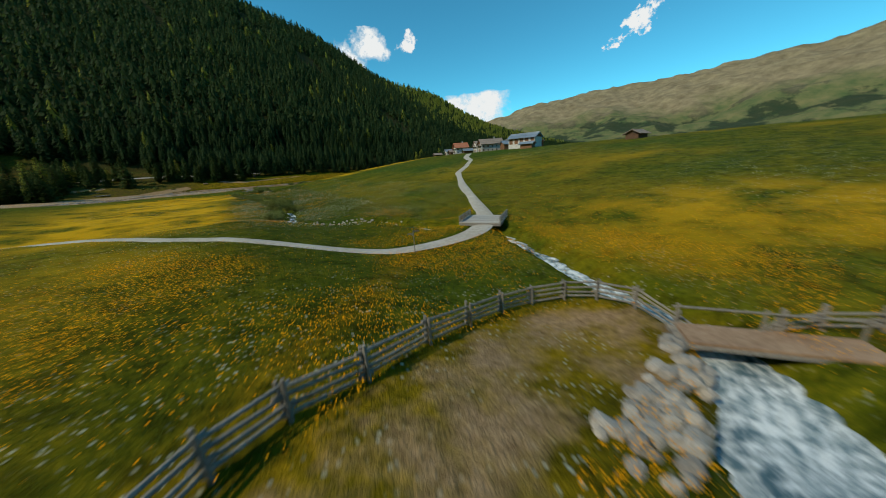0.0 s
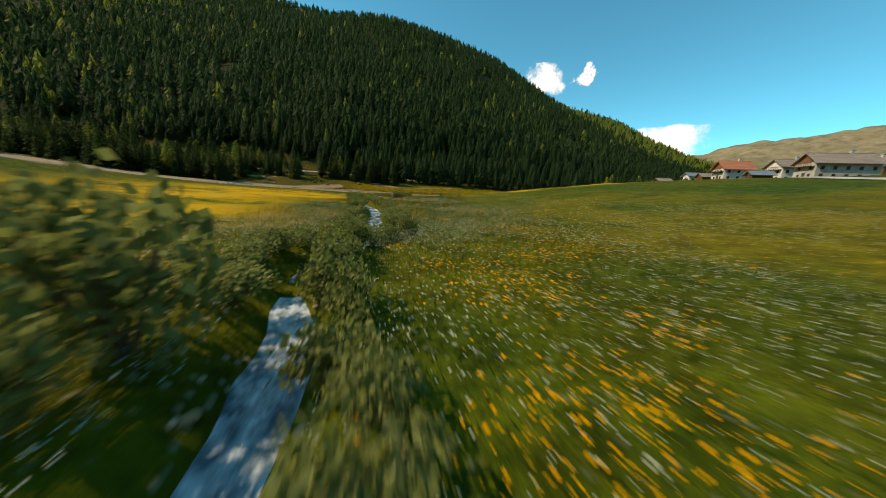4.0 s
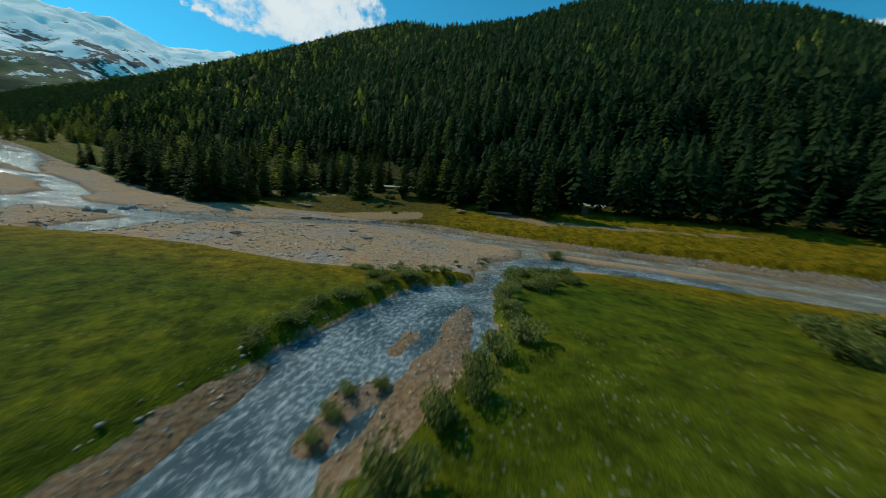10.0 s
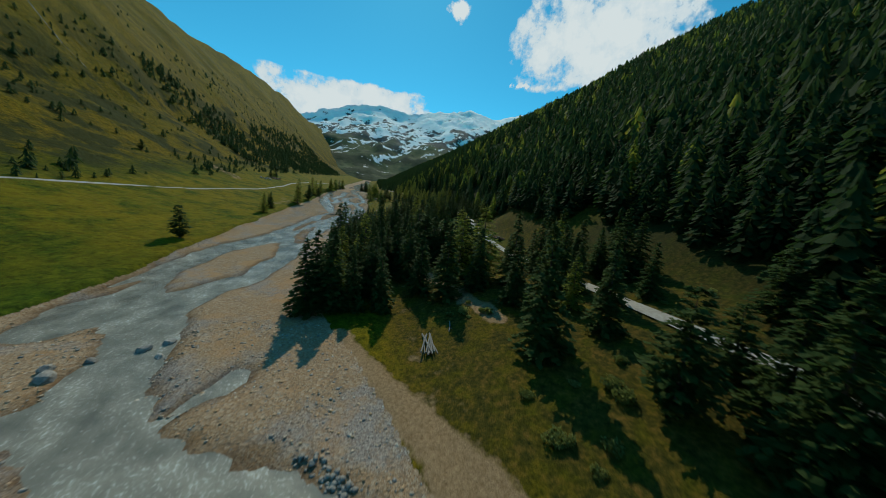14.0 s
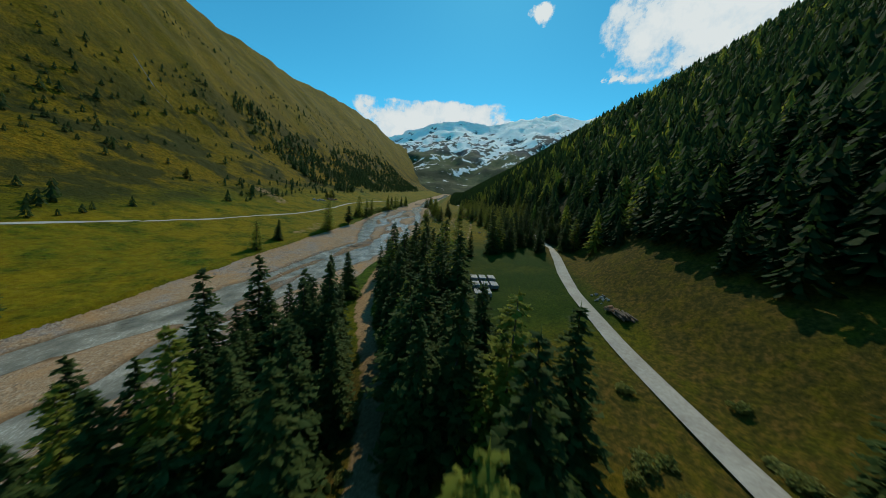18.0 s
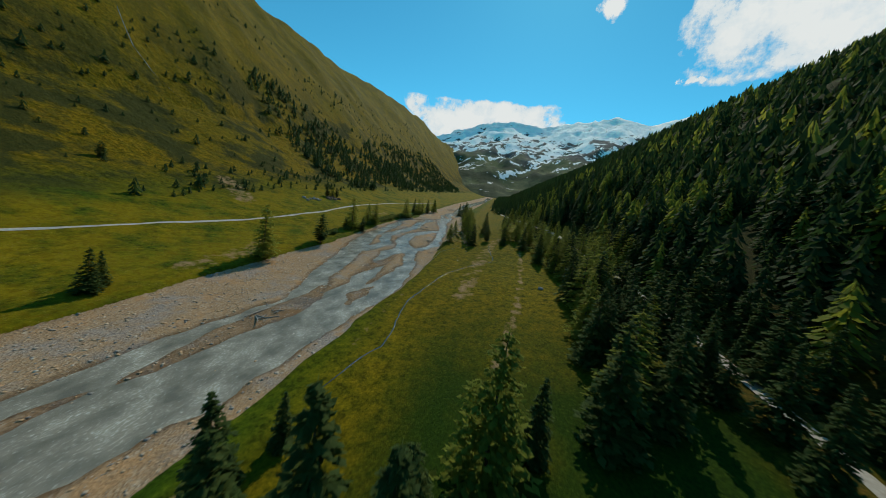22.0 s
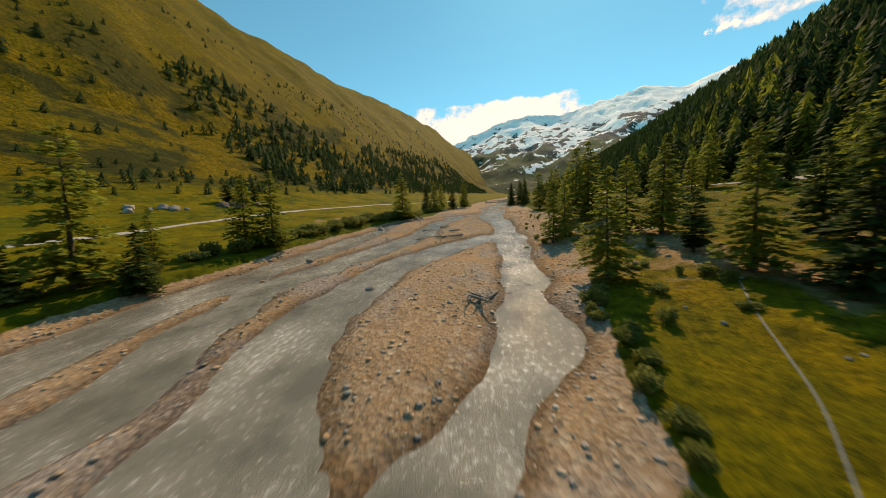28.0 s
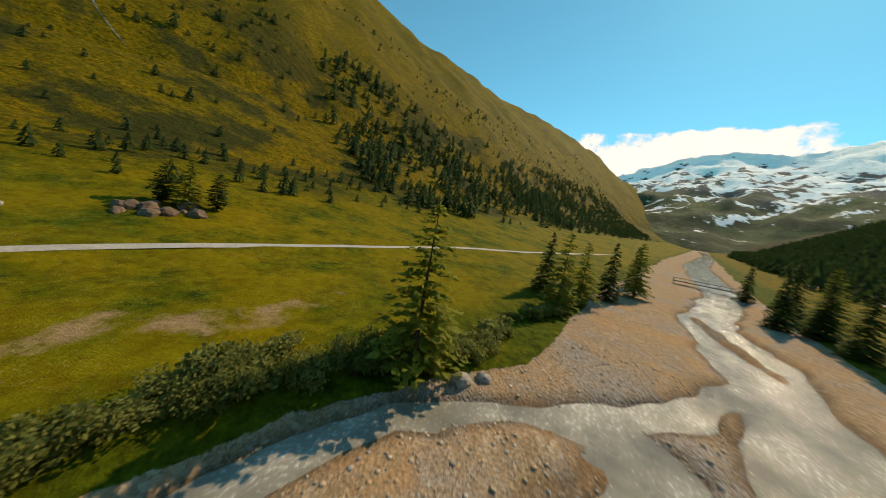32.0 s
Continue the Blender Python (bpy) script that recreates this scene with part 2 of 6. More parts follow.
def corridor(s, u):
    """1 on the river's gravel, 0 on grass."""
    wob = (1.0 + 1.2 * smooth(25, 60, s)) * fbm(s * 0.05, u * 0.02 + 3, 3, 5)
    lo = np.interp(s, [-300, -70, -40, -25, -18, -12, -8, -5.5, -2, 2, 9, 20, 30, 44, 60, 200, 280, 340, 352, 359, 375, 400, 600, 1500], [24, 14, 11, 9.5, 7.5, 4.5, 0, -3, -6, -9, -12.4, -14.5, -17.5, -25, -27, -27.5, -23.5, -22.5, -19.2, -16, -17, -20, -25, -22])
    hi = np.interp(s, [-700, -60, -20, 0, 20, 45, 70, 120, 190, 215, 245, 290, 310, 340, 365, 420, 600, 1500], [52, 34, 31, 31, 31, 24, 12, 11, 13.5, 16.5, 19, 18, 19, 21, 16, 10, 10, 16])
    d = np.minimum(u - lo, hi - u) + wob
    return d


def ground(s, u):
    """Height of the ground, with river bed, stream bed and small relief."""
    s, u = np.asarray(s, float), np.asarray(u, float)
    z = base(s, u)
    zr = river_z(s)
    c = corridor(s, u)
    near = np.full(s.shape, 1e3)
    for line in CHANNELS:
        near = np.minimum(near, along(line, s, u))
    near = near + 1.1 * fbm(s * 0.22, u * 0.3, 3, 11)
    bed = zr + np.clip(near * 0.28, -0.55, 0.42) + 0.14 * fbm(s * 0.35, u * 0.5, 3, 21) + 0.3 * smooth(6, 12, near)
    isle = np.full(s.shape, 1e3)
    for line in ISLES:
        isle = np.minimum(isle, along(line, s, u, 6.0))
    bed = np.maximum(bed, zr + 0.3 * smooth(0.9, -0.6, isle + 0.8 * fbm(s * 0.25, u * 0.35, 3, 27)) + 0.1 * fbm(s * 0.5, u * 0.6, 3, 29) - 0.12)
    k = smooth(-0.6, 0.9, c)
    bank = np.maximum(z, zr + 0.9)
    z = bank * (1 - k) + np.minimum(bed, bank + 0.3) * k
    st = along(STREAM, s, u)
    st = st + 0.35 * fbm(s * 0.6, u * 0.6, 2, 31)
    cut = smooth(1.1, -0.3, st)
    bar = np.full(s.shape, 1e3)
    for line in BARS:
        bar = np.minimum(bar, along(line, s, u, 4.0))
    z = np.where(c < 0.5, z - 1.25 * cut + 0.6 * cut * smooth(0.8, -0.1, bar), z)
    calm = smooth(3, 30, np.minimum(np.abs(c), 60)) * (c < 0)
    slope = smooth(40, 150, np.abs(u + 0.0) - 60) * smooth(40, 130, s) + smooth(80, 200, u)
    z = z + calm * 0.35 * fbm(s * 0.08, u * 0.08, 3, 41) + np.clip(slope, 0, 1) * (3.5 * fbm(s * 0.03, u * 0.02, 4, 51) + 16 * fbm(s * 0.006, u * 0.004, 3, 61) * smooth(200, 400, np.abs(u)) - 15 * (0.3 - np.abs(fbm(s * 0.011 + 0.004 * u, u * 0.003, 3, 67))) * smooth(110, 220, -u))
    return z


def at_ground(s, u):
    return float(ground(np.array([s]), np.array([u]))[0])

# ---- materials ----
def nodes_of(name):
    m = bpy.data.materials.new(name)
    m.use_nodes = True
    return m, m.node_tree.nodes, m.node_tree.links, m.node_tree.nodes["Principled BSDF"]


def ramp(nodes, links, source, stops, interpolation="LINEAR"):
    r = nodes.new("ShaderNodeValToRGB")
    r.color_ramp.interpolation = interpolation
    while len(r.color_ramp.elements) < len(stops):
        r.color_ramp.elements.new(0.5)
    for e, (at, c) in zip(r.color_ramp.elements, stops):
        e.position, e.color = at, (*c, 1) if len(c) == 3 else c
    links.new(source, r.inputs[0])
    return r.outputs[0]


def grey(a):
    return (a, a, a)


def noise_tex(nodes, links, scale, detail=4, rough=0.55, vector=None, kind="Fac"):
    n = nodes.new("ShaderNodeTexNoise")
    n.inputs["Scale"].default_value, n.inputs["Detail"].default_value, n.inputs["Roughness"].default_value = scale, detail, rough
    if vector is not None:
        links.new(vector, n.inputs["Vector"])
    return n.outputs[kind]


def mix(nodes, links, fac, a, b, blend="MIX"):
    m = nodes.new("ShaderNodeMix")
    m.data_type, m.blend_type = "RGBA", blend
    for sock, value in ((m.inputs[0], fac), (m.inputs[6], a), (m.inputs[7], b)):
        if isinstance(value, (int, float)):
            sock.default_value = value
        elif isinstance(value, tuple):
            sock.default_value = (*value, 1)
        else:
            links.new(value, sock)
    return m.outputs[2]


def calc(nodes, links, op, a, b=0.0, c=None):
    m = nodes.new("ShaderNodeMath")
    m.operation = op
    for sock, value in zip(m.inputs, (a, b, c)):
        if value is None:
            continue
        if isinstance(value, (int, float)):
            sock.default_value = value
        else:
            links.new(value, sock)
    return m.outputs[0]


def bump(nodes, links, p, height, strength=0.4, distance=0.05):
    b = nodes.new("ShaderNodeBump")
    b.inputs["Strength"].default_value, b.inputs["Distance"].default_value = strength, distance
    links.new(height, b.inputs["Height"])
    links.new(b.outputs[0], p.inputs["Normal"])


def place(nodes):
    return nodes.new("ShaderNodeNewGeometry").outputs["Position"]


def attr(nodes, name):
    a = nodes.new("ShaderNodeAttribute")
    a.attribute_name = name
    return a.outputs["Fac"]


def simple(name, c0, c1, scale=6.0, roughness=0.8, bump_by=0.3, bump_dist=0.02, metal=0.0, stretch=None, spread=0.25):
    """A surface between two colours, with grain, stains and a change from piece to piece."""
    m, n, l, p = nodes_of(name)
    co = n.new("ShaderNodeTexCoord").outputs["Object"]
    if stretch:
        mp = n.new("ShaderNodeMapping")
        mp.inputs["Scale"].default_value = stretch
        l.new(co, mp.inputs["Vector"])
        co = mp.outputs[0]
    a = noise_tex(n, l, scale, 6, 0.65, co)
    b = noise_tex(n, l, scale * 0.13, 3, 0.5, co)
    f = calc(n, l, "ADD", calc(n, l, "MULTIPLY", a, 0.6), calc(n, l, "MULTIPLY", b, 0.4))
    col = ramp(n, l, f, [(0.32, c0), (0.66, c1)])
    rnd = n.new("ShaderNodeObjectInfo").outputs["Random"]
    v = calc(n, l, "ADD", calc(n, l, "MULTIPLY", rnd, spread), 1 - spread / 2)
    hsv = n.new("ShaderNodeHueSaturation")
    l.new(col, hsv.inputs["Color"])
    l.new(v, hsv.inputs["Value"])
    l.new(hsv.outputs[0], p.inputs["Base Color"])
    p.inputs["Roughness"].default_value, p.inputs["Metallic"].default_value = roughness, metal
    bump(n, l, p, a, bump_by, bump_dist)
    return m


def ground_material():
    m, n, l, p = nodes_of("alpine_ground")
    pos = place(n)
    fine, mid, wide = noise_tex(n, l, 2.6, 6, 0.7, pos), noise_tex(n, l, 0.35, 5, 0.6, pos), noise_tex(n, l, 0.045, 4, 0.55, pos)
    tuft = noise_tex(n, l, 9.0, 3, 0.6, pos)
    grass = ramp(n, l, calc(n, l, "ADD", calc(n, l, "MULTIPLY", fine, 0.55), calc(n, l, "MULTIPLY", mid, 0.45)),
                 [(0.3, (0.024, 0.042, 0.003)), (0.5, (0.06, 0.088, 0.006)), (0.7, (0.135, 0.145, 0.012))])
    warm = ramp(n, l, wide, [(0.36, (0.7, 0.92, 0.8)), (0.64, (1.3, 1.05, 0.55))])
    grass = mix(n, l, 1.0, grass, warm, "MULTIPLY")
    mottle = ramp(n, l, noise_tex(n, l, 0.75, 6, 0.7, pos), [(0.38, (0.45, 0.5, 0.5)), (0.5, (0.95, 0.95, 0.95)), (0.66, (1.35, 1.25, 1.1))])
    # dry and worn meadow, and the brown heath of the slopes
    dry = ramp(n, l, fine, [(0.3, (0.1, 0.07, 0.003)), (0.7, (0.33, 0.2, 0.006))])
    grass = mix(n, l, calc(n, l, "MULTIPLY", attr(n, "dry"), ramp(n, l, mid, [(0.35, grey(0.5)), (0.6, grey(1))])), grass, dry)
    grass = mix(n, l, 1.0, grass, mottle, "MULTIPLY")
    # flower heads seen from afar
    vor = n.new("ShaderNodeTexVoronoi")
    vor.inputs["Scale"].default_value = 3.4
    l.new(pos, vor.inputs["Vector"])
    dots = ramp(n, l, vor.outputs["Distance"], [(0.16, grey(1)), (0.3, grey(0))])
    orange = calc(n, l, "MULTIPLY", calc(n, l, "MULTIPLY", dots, attr(n, "orange")), ramp(n, l, mid, [(0.42, grey(0)), (0.6, grey(1))]))
    white = calc(n, l, "MULTIPLY", calc(n, l, "MULTIPLY", dots, attr(n, "white")), ramp(n, l, noise_tex(n, l, 0.5, 4, 0.6, pos), [(0.46, grey(0)), (0.6, grey(0.9))]))
    drift = ramp(n, l, noise_tex(n, l, 0.11, 5, 0.65, pos), [(0.36, grey(0)), (0.56, grey(0.9))])
    grass = mix(n, l, calc(n, l, "MULTIPLY", drift, attr(n, "orange")), grass, (0.62, 0.35, 0.006))
    grass = mix(n, l, orange, grass, (0.56, 0.25, 0.008))
    grass = mix(n, l, white, grass, (0.55, 0.55, 0.42))
    # heath and juniper on the open slopes
    heath = ramp(n, l, fine, [(0.3, (0.014, 0.022, 0.006)), (0.7, (0.055, 0.06, 0.014))])
    tall = noise_tex(n, l, 0.028, 7, 0.68, pos)
    grass = mix(n, l, calc(n, l, "MULTIPLY", attr(n, "slope"), ramp(n, l, tall, [(0.46, grey(0)), (0.55, grey(0.9))])), grass, heath)
    # clearings' shade painted in as darker green grass, and brown brush between the trees
    shaded_sward = ramp(n, l, fine, [(0.3, (0.01, 0.022, 0.003)), (0.55, (0.024, 0.05, 0.004)), (0.75, (0.06, 0.085, 0.008))])
    grass = mix(n, l, calc(n, l, "MULTIPLY", attr(n, "clearing_shade"), ramp(n, l, wide, [(0.3, grey(0.6)), (0.5, grey(1))])), grass, shaded_sward)
    brush = ramp(n, l, noise_tex(n, l, 1.3, 6, 0.72, pos), [(0.32, (0.018, 0.024, 0.005)), (0.5, (0.07, 0.058, 0.01)), (0.6, (0.14, 0.085, 0.016)), (0.72, (0.21, 0.125, 0.034))])
    grass = mix(n, l, calc(n, l, "MULTIPLY", attr(n, "brush"), ramp(n, l, mid, [(0.36, grey(0.45)), (0.56, grey(1))])), grass, brush)
    # bare earth patches
    earth = ramp(n, l, fine, [(0.3, (0.2, 0.12, 0.058)), (0.7, (0.44, 0.29, 0.155))])
    bare = ramp(n, l, calc(n, l, "ADD", attr(n, "bare"), calc(n, l, "MULTIPLY", calc(n, l, "SUBTRACT", mid, 0.5), 0.9)), [(0.42, grey(0)), (0.6, grey(1))])
    grass = mix(n, l, bare, grass, earth)
    # gravel of the river
    st = n.new("ShaderNodeTexVoronoi")
    st.inputs["Scale"].default_value = 3.2
    l.new(pos, st.inputs["Vector"])
    st2 = n.new("ShaderNodeTexVoronoi")
    st2.inputs["Scale"].default_value = 9.0
    l.new(pos, st2.inputs["Vector"])
    pebble = ramp(n, l, st2.outputs["Color"], [(0.0, (0.15, 0.11, 0.075)), (0.45, (0.36, 0.22, 0.115)), (1.0, (0.5, 0.39, 0.27))])
    stone = ramp(n, l, st.outputs["Color"], [(0.0, (0.17, 0.135, 0.1)), (0.5, (0.39, 0.24, 0.13)), (1.0, (0.54, 0.43, 0.31))])
    gravel = mix(n, l, ramp(n, l, mid, [(0.4, grey(0)), (0.62, grey(1))]), pebble, stone)
    slate = ramp(n, l, st2.outputs["Color"], [(0.2, (0.11, 0.12, 0.135)), (0.5, (0.25, 0.25, 0.26)), (0.8, (0.44, 0.42, 0.4))])
    gravel = mix(n, l, ramp(n, l, noise_tex(n, l, 0.09, 5, 0.65, pos), [(0.5, grey(0)), (0.62, grey(0.55))]), gravel, slate)
    sand = ramp(n, l, fine, [(0.3, (0.36, 0.19, 0.08)), (0.7, (0.55, 0.32, 0.15))])
    gravel = mix(n, l, ramp(n, l, noise_tex(n, l, 0.16, 4, 0.6, pos), [(0.54, grey(0)), (0.66, grey(0.65))]), gravel, sand)
    gravel = mix(n, l, attr(n, "wet"), gravel, mix(n, l, 1.0, gravel, (0.45, 0.43, 0.42), "MULTIPLY"))
    g = calc(n, l, "ADD", attr(n, "gravel"), calc(n, l, "MULTIPLY", calc(n, l, "SUBTRACT", noise_tex(n, l, 1.1, 5, 0.65, pos), 0.5), 0.75))
    g = ramp(n, l, g, [(0.46, grey(0)), (0.54, grey(1))])
    land = mix(n, l, g, grass, gravel)
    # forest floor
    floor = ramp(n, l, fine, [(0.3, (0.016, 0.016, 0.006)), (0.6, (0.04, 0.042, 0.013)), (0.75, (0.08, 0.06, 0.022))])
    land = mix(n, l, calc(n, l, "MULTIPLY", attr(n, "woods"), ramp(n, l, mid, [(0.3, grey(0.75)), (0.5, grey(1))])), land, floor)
    # rock and scree high up
    rock = ramp(n, l, noise_tex(n, l, 0.2, 7, 0.7, pos), [(0.3, (0.07, 0.062, 0.055)), (0.7, (0.26, 0.22, 0.18))])
    r = ramp(n, l, calc(n, l, "ADD", attr(n, "rock"), calc(n, l, "MULTIPLY", calc(n, l, "SUBTRACT", noise_tex(n, l, 0.1, 6, 0.65, pos), 0.5), 1.1)), [(0.5, grey(0)), (0.62, grey(1))])
    land = mix(n, l, r, land, rock)
    l.new(land, p.inputs["Base Color"])
    p.inputs["Roughness"].default_value = 0.9
    p.inputs["Specular IOR Level"].default_value = 0.05
    h = calc(n, l, "ADD", calc(n, l, "MULTIPLY", fine, 0.6), calc(n, l, "MULTIPLY", mix(n, l, g, tuft, st.outputs["Distance"]), 0.5))
    b0 = n.new("ShaderNodeBump")
    b0.inputs["Strength"].default_value, b0.inputs["Distance"].default_value = 0.8, 3.0
    l.new(calc(n, l, "MULTIPLY", noise_tex(n, l, 0.12, 7, 0.62, pos), attr(n, "slope")), b0.inputs["Height"])
    bump(n, l, p, h, 0.9, 0.18)
    l.new(b0.outputs[0], p.inputs["Normal"].links[0].from_node.inputs["Normal"])
    return m


def water_material(name, deep, shallow, foam_at, foam_scale, foam_tone=(0.72, 0.76, 0.76), soft=0.13):
    m, n, l, p = nodes_of(name)
    uv = n.new("ShaderNodeUVMap").outputs[0]
    mp = n.new("ShaderNodeMapping")
    mp.inputs["Scale"].default_value = (0.75, 1.0, 1.0)
    l.new(uv, mp.inputs["Vector"])
    co = mp.outputs[0]
    a, b = noise_tex(n, l, foam_scale, 6, 0.65, co), noise_tex(n, l, 0.22, 4, 0.6, co)
    col = ramp(n, l, b, [(0.35, deep), (0.65, shallow)])
    f = calc(n, l, "ADD", calc(n, l, "MULTIPLY", a, 0.65), calc(n, l, "MULTIPLY", b, 0.35))
    foam = ramp(n, l, f, [(foam_at, grey(0)), (foam_at + soft, grey(1))])
    l.new(mix(n, l, foam, col, foam_tone), p.inputs["Base Color"])
    l.new(ramp(n, l, foam, [(0, grey(0.1)), (1, grey(0.38))]), p.inputs["Roughness"])
    p.inputs["IOR"].default_value = 1.33
    h = calc(n, l, "ADD", calc(n, l, "MULTIPLY", noise_tex(n, l, foam_scale * 3.2, 6, 0.7, co), 0.8), calc(n, l, "MULTIPLY", b, 0.3))
    bump(n, l, p, h, 1.0, 0.075)
    return m


def needle_material(name, c0, c1, c2, through_by=0.35):
    m, n, l, p = nodes_of(name)
    geo = n.new("ShaderNodeNewGeometry")
    a = noise_tex(n, l, 0.13, 3, 0.6, geo.outputs["Position"])
    f = calc(n, l, "ADD", calc(n, l, "MULTIPLY", geo.outputs["Random Per Island"], 0.4), calc(n, l, "MULTIPLY", calc(n, l, "ADD", a, calc(n, l, "MULTIPLY", n.new("ShaderNodeObjectInfo").outputs["Random"], 0.5)), 0.45))
    col = ramp(n, l, f, [(0.15, c0), (0.5, c1), (0.9, c2)])
    l.new(col, p.inputs["Base Color"])
    p.inputs["Roughness"].default_value = 0.75
    p.inputs["Specular IOR Level"].default_value = 0.12
    tl, mx = n.new("ShaderNodeBsdfTranslucent"), n.new("ShaderNodeMixShader")
    l.new(col, tl.inputs["Color"])
    mx.inputs[0].default_value = through_by
    l.new(p.outputs[0], mx.inputs[1])
    l.new(tl.outputs[0], mx.inputs[2])
    l.new(mx.outputs[0], n["Material Output"].inputs["Surface"])
    return m


GROUND = ground_material()
RIVER = water_material("silty_water", (0.17, 0.16, 0.13), (0.36, 0.33, 0.265), 0.53, 3.4, (0.66, 0.63, 0.56), 0.14)
FOAMY = water_material("white_foaming_water", (0.04, 0.09, 0.12), (0.2, 0.29, 0.33), 0.43, 2.0, (0.82, 0.85, 0.86), 0.16)
BROOK = water_material("clear_rippling_water", (0.04, 0.07, 0.085), (0.15, 0.2, 0.22), 0.48, 3.6, (0.58, 0.63, 0.65), 0.2)
SPRUCE = needle_material("spruce_needles", (0.018, 0.039, 0.013), (0.037, 0.071, 0.021), (0.068, 0.097, 0.027), 0.5)
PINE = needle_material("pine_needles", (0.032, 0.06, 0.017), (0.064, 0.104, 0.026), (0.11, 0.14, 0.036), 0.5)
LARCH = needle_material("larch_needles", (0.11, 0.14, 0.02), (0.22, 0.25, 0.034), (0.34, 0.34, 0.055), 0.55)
WILLOW = needle_material("willow_leaves", (0.075, 0.092, 0.018), (0.19, 0.21, 0.05), (0.35, 0.35, 0.12), 0.5)
BARK = simple("bark", (0.05, 0.034, 0.022), (0.15, 0.11, 0.08), 9, 0.9, 0.6, 0.03, stretch=(3, 3, 0.6))
TRACK = simple("pale_gravel_track", (0.3, 0.26, 0.215), (0.5, 0.455, 0.39), 2.4, 0.9, 0.4, 0.03)
FLOWER_O = simple("orange_petals", (0.72, 0.25, 0.002), (0.92, 0.42, 0.004), 3, 0.9, 0.1)
FLOWER_W = simple("white_petals", (0.4, 0.4, 0.27), (0.6, 0.6, 0.46), 3, 0.9, 0.1)
for petal in (FLOWER_O, FLOWER_W):
    petal.node_tree.nodes["Principled BSDF"].inputs["Specular IOR Level"].default_value = 0.05
BLADE = needle_material("grass_blades", (0.03, 0.055, 0.006), (0.075, 0.115, 0.01), (0.17, 0.18, 0.03), 0.4)


def cobble_material():
    m, n, l, p = nodes_of("cobbles")
    geo = n.new("ShaderNodeNewGeometry")
    c = ramp(n, l, geo.outputs["Random Per Island"], [(0.0, (0.24, 0.22, 0.2)), (0.3, (0.38, 0.33, 0.28)), (0.55, (0.48, 0.34, 0.21)), (0.8, (0.52, 0.31, 0.15)), (1.0, (0.66, 0.59, 0.5))])
    g = noise_tex(n, l, 9, 5, 0.6, geo.outputs["Position"])
    l.new(mix(n, l, 0.6, c, ramp(n, l, g, [(0.3, grey(0.5)), (0.7, grey(1.2))]), "MULTIPLY"), p.inputs["Base Color"])
    p.inputs["Roughness"].default_value = 0.8
    bump(n, l, p, g, 0.3, 0.03)
    return m


COBBLE = cobble_material()
STONE = simple("river_stone", (0.17, 0.155, 0.14), (0.44, 0.39, 0.33), 5, 0.85, 0.4, 0.02, spread=0.6)
RUSTROCK = simple("rusty_brown_rock", (0.09, 0.055, 0.035), (0.26, 0.17, 0.11), 3, 0.9, 0.5, 0.05, spread=0.5)
OLDWOOD = simple("weathered_grey_wood", (0.12, 0.105, 0.09), (0.34, 0.31, 0.27), 9, 0.85, 0.5, 0.01, stretch=(6, 6, 0.7))
DARKWOOD = simple("dark_brown_timber", (0.045, 0.024, 0.012), (0.16, 0.085, 0.045), 7, 0.8, 0.4, 0.01, stretch=(6, 6, 0.7))

# ---- mesh helpers ----
def mesh_of(name, verts, faces, material=None, smooth_shade=False):
    """A mesh from arrays of places and of triangles or quads."""
    me = bpy.data.meshes.new(name)
    v, f = np.asarray(verts, np.float32), np.asarray(faces, np.int32)
    k = f.shape[1]
    me.vertices.add(len(v))
    me.vertices.foreach_set("co", v.ravel())
    me.loops.add(f.size)
    me.loops.foreach_set("vertex_index", f.ravel())
    me.polygons.add(len(f))
    me.polygons.foreach_set("loop_start", np.arange(0, f.size, k, dtype=np.int32))
    if smooth_shade:
        me.polygons.foreach_set("use_smooth", np.ones(len(f), bool))
    me.update(calc_edges=True)
    if material:
        me.materials.append(material)
    return me


def grid_faces(rows, cols):
    i = np.arange(rows - 1)[:, None] * cols + np.arange(cols - 1)[None]
    return np.stack([i, i + cols, i + cols + 1, i + 1], -1).reshape(-1, 4)


def add_attr(me, name, values):
    a = me.attributes.new(name, "FLOAT", "POINT")
    a.data.foreach_set("value", np.asarray(values, np.float32).ravel())


def steps(*spans):
    out = []
    for a, b, d in spans:
        out.extend(np.arange(a, b, d))
    return np.array(out + [spans[-1][1]])


def part(name, bm, material, parent, label=""):
    """Links a bmesh as one mesh object under a thing or a part."""
    me = bpy.data.meshes.new(name)
    bm.to_mesh(me)
    bm.free()
    me.materials.append(material)
    ob = new(name, me)
    ob.parent = parent
    return tagged(ob, label=label) if label else ob


# ---- ground, one sheet from the river to the ridges ----
S_LINES = steps((-2600, -700, 60), (-700, -220, 16), (-220, -40, 3), (-40, 30, 0.9), (30, 150, 2.1), (150, 262, 1.6), (262, 364, 1.0), (364, 440, 1.8), (440, 900, 10), (900, 3400, 50))
U_LINES = steps((-1500, -460, 40), (-460, -215, 7), (-215, -178, 0.8), (-178, -60, 1.5), (-60, -30, 0.8), (-30, 34, 0.75), (34, 84, 1.8), (84, 600, 9), (600, 1500, 60))
SS, UU = np.meshgrid(S_LINES, U_LINES, indexing="ij")
ZZ = ground(SS, UU)
XX, YY = to_xy(SS, UU)
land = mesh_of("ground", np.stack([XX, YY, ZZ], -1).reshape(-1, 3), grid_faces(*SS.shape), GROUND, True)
COR = corridor(SS, UU)
lot = smooth(20, 110, SS)
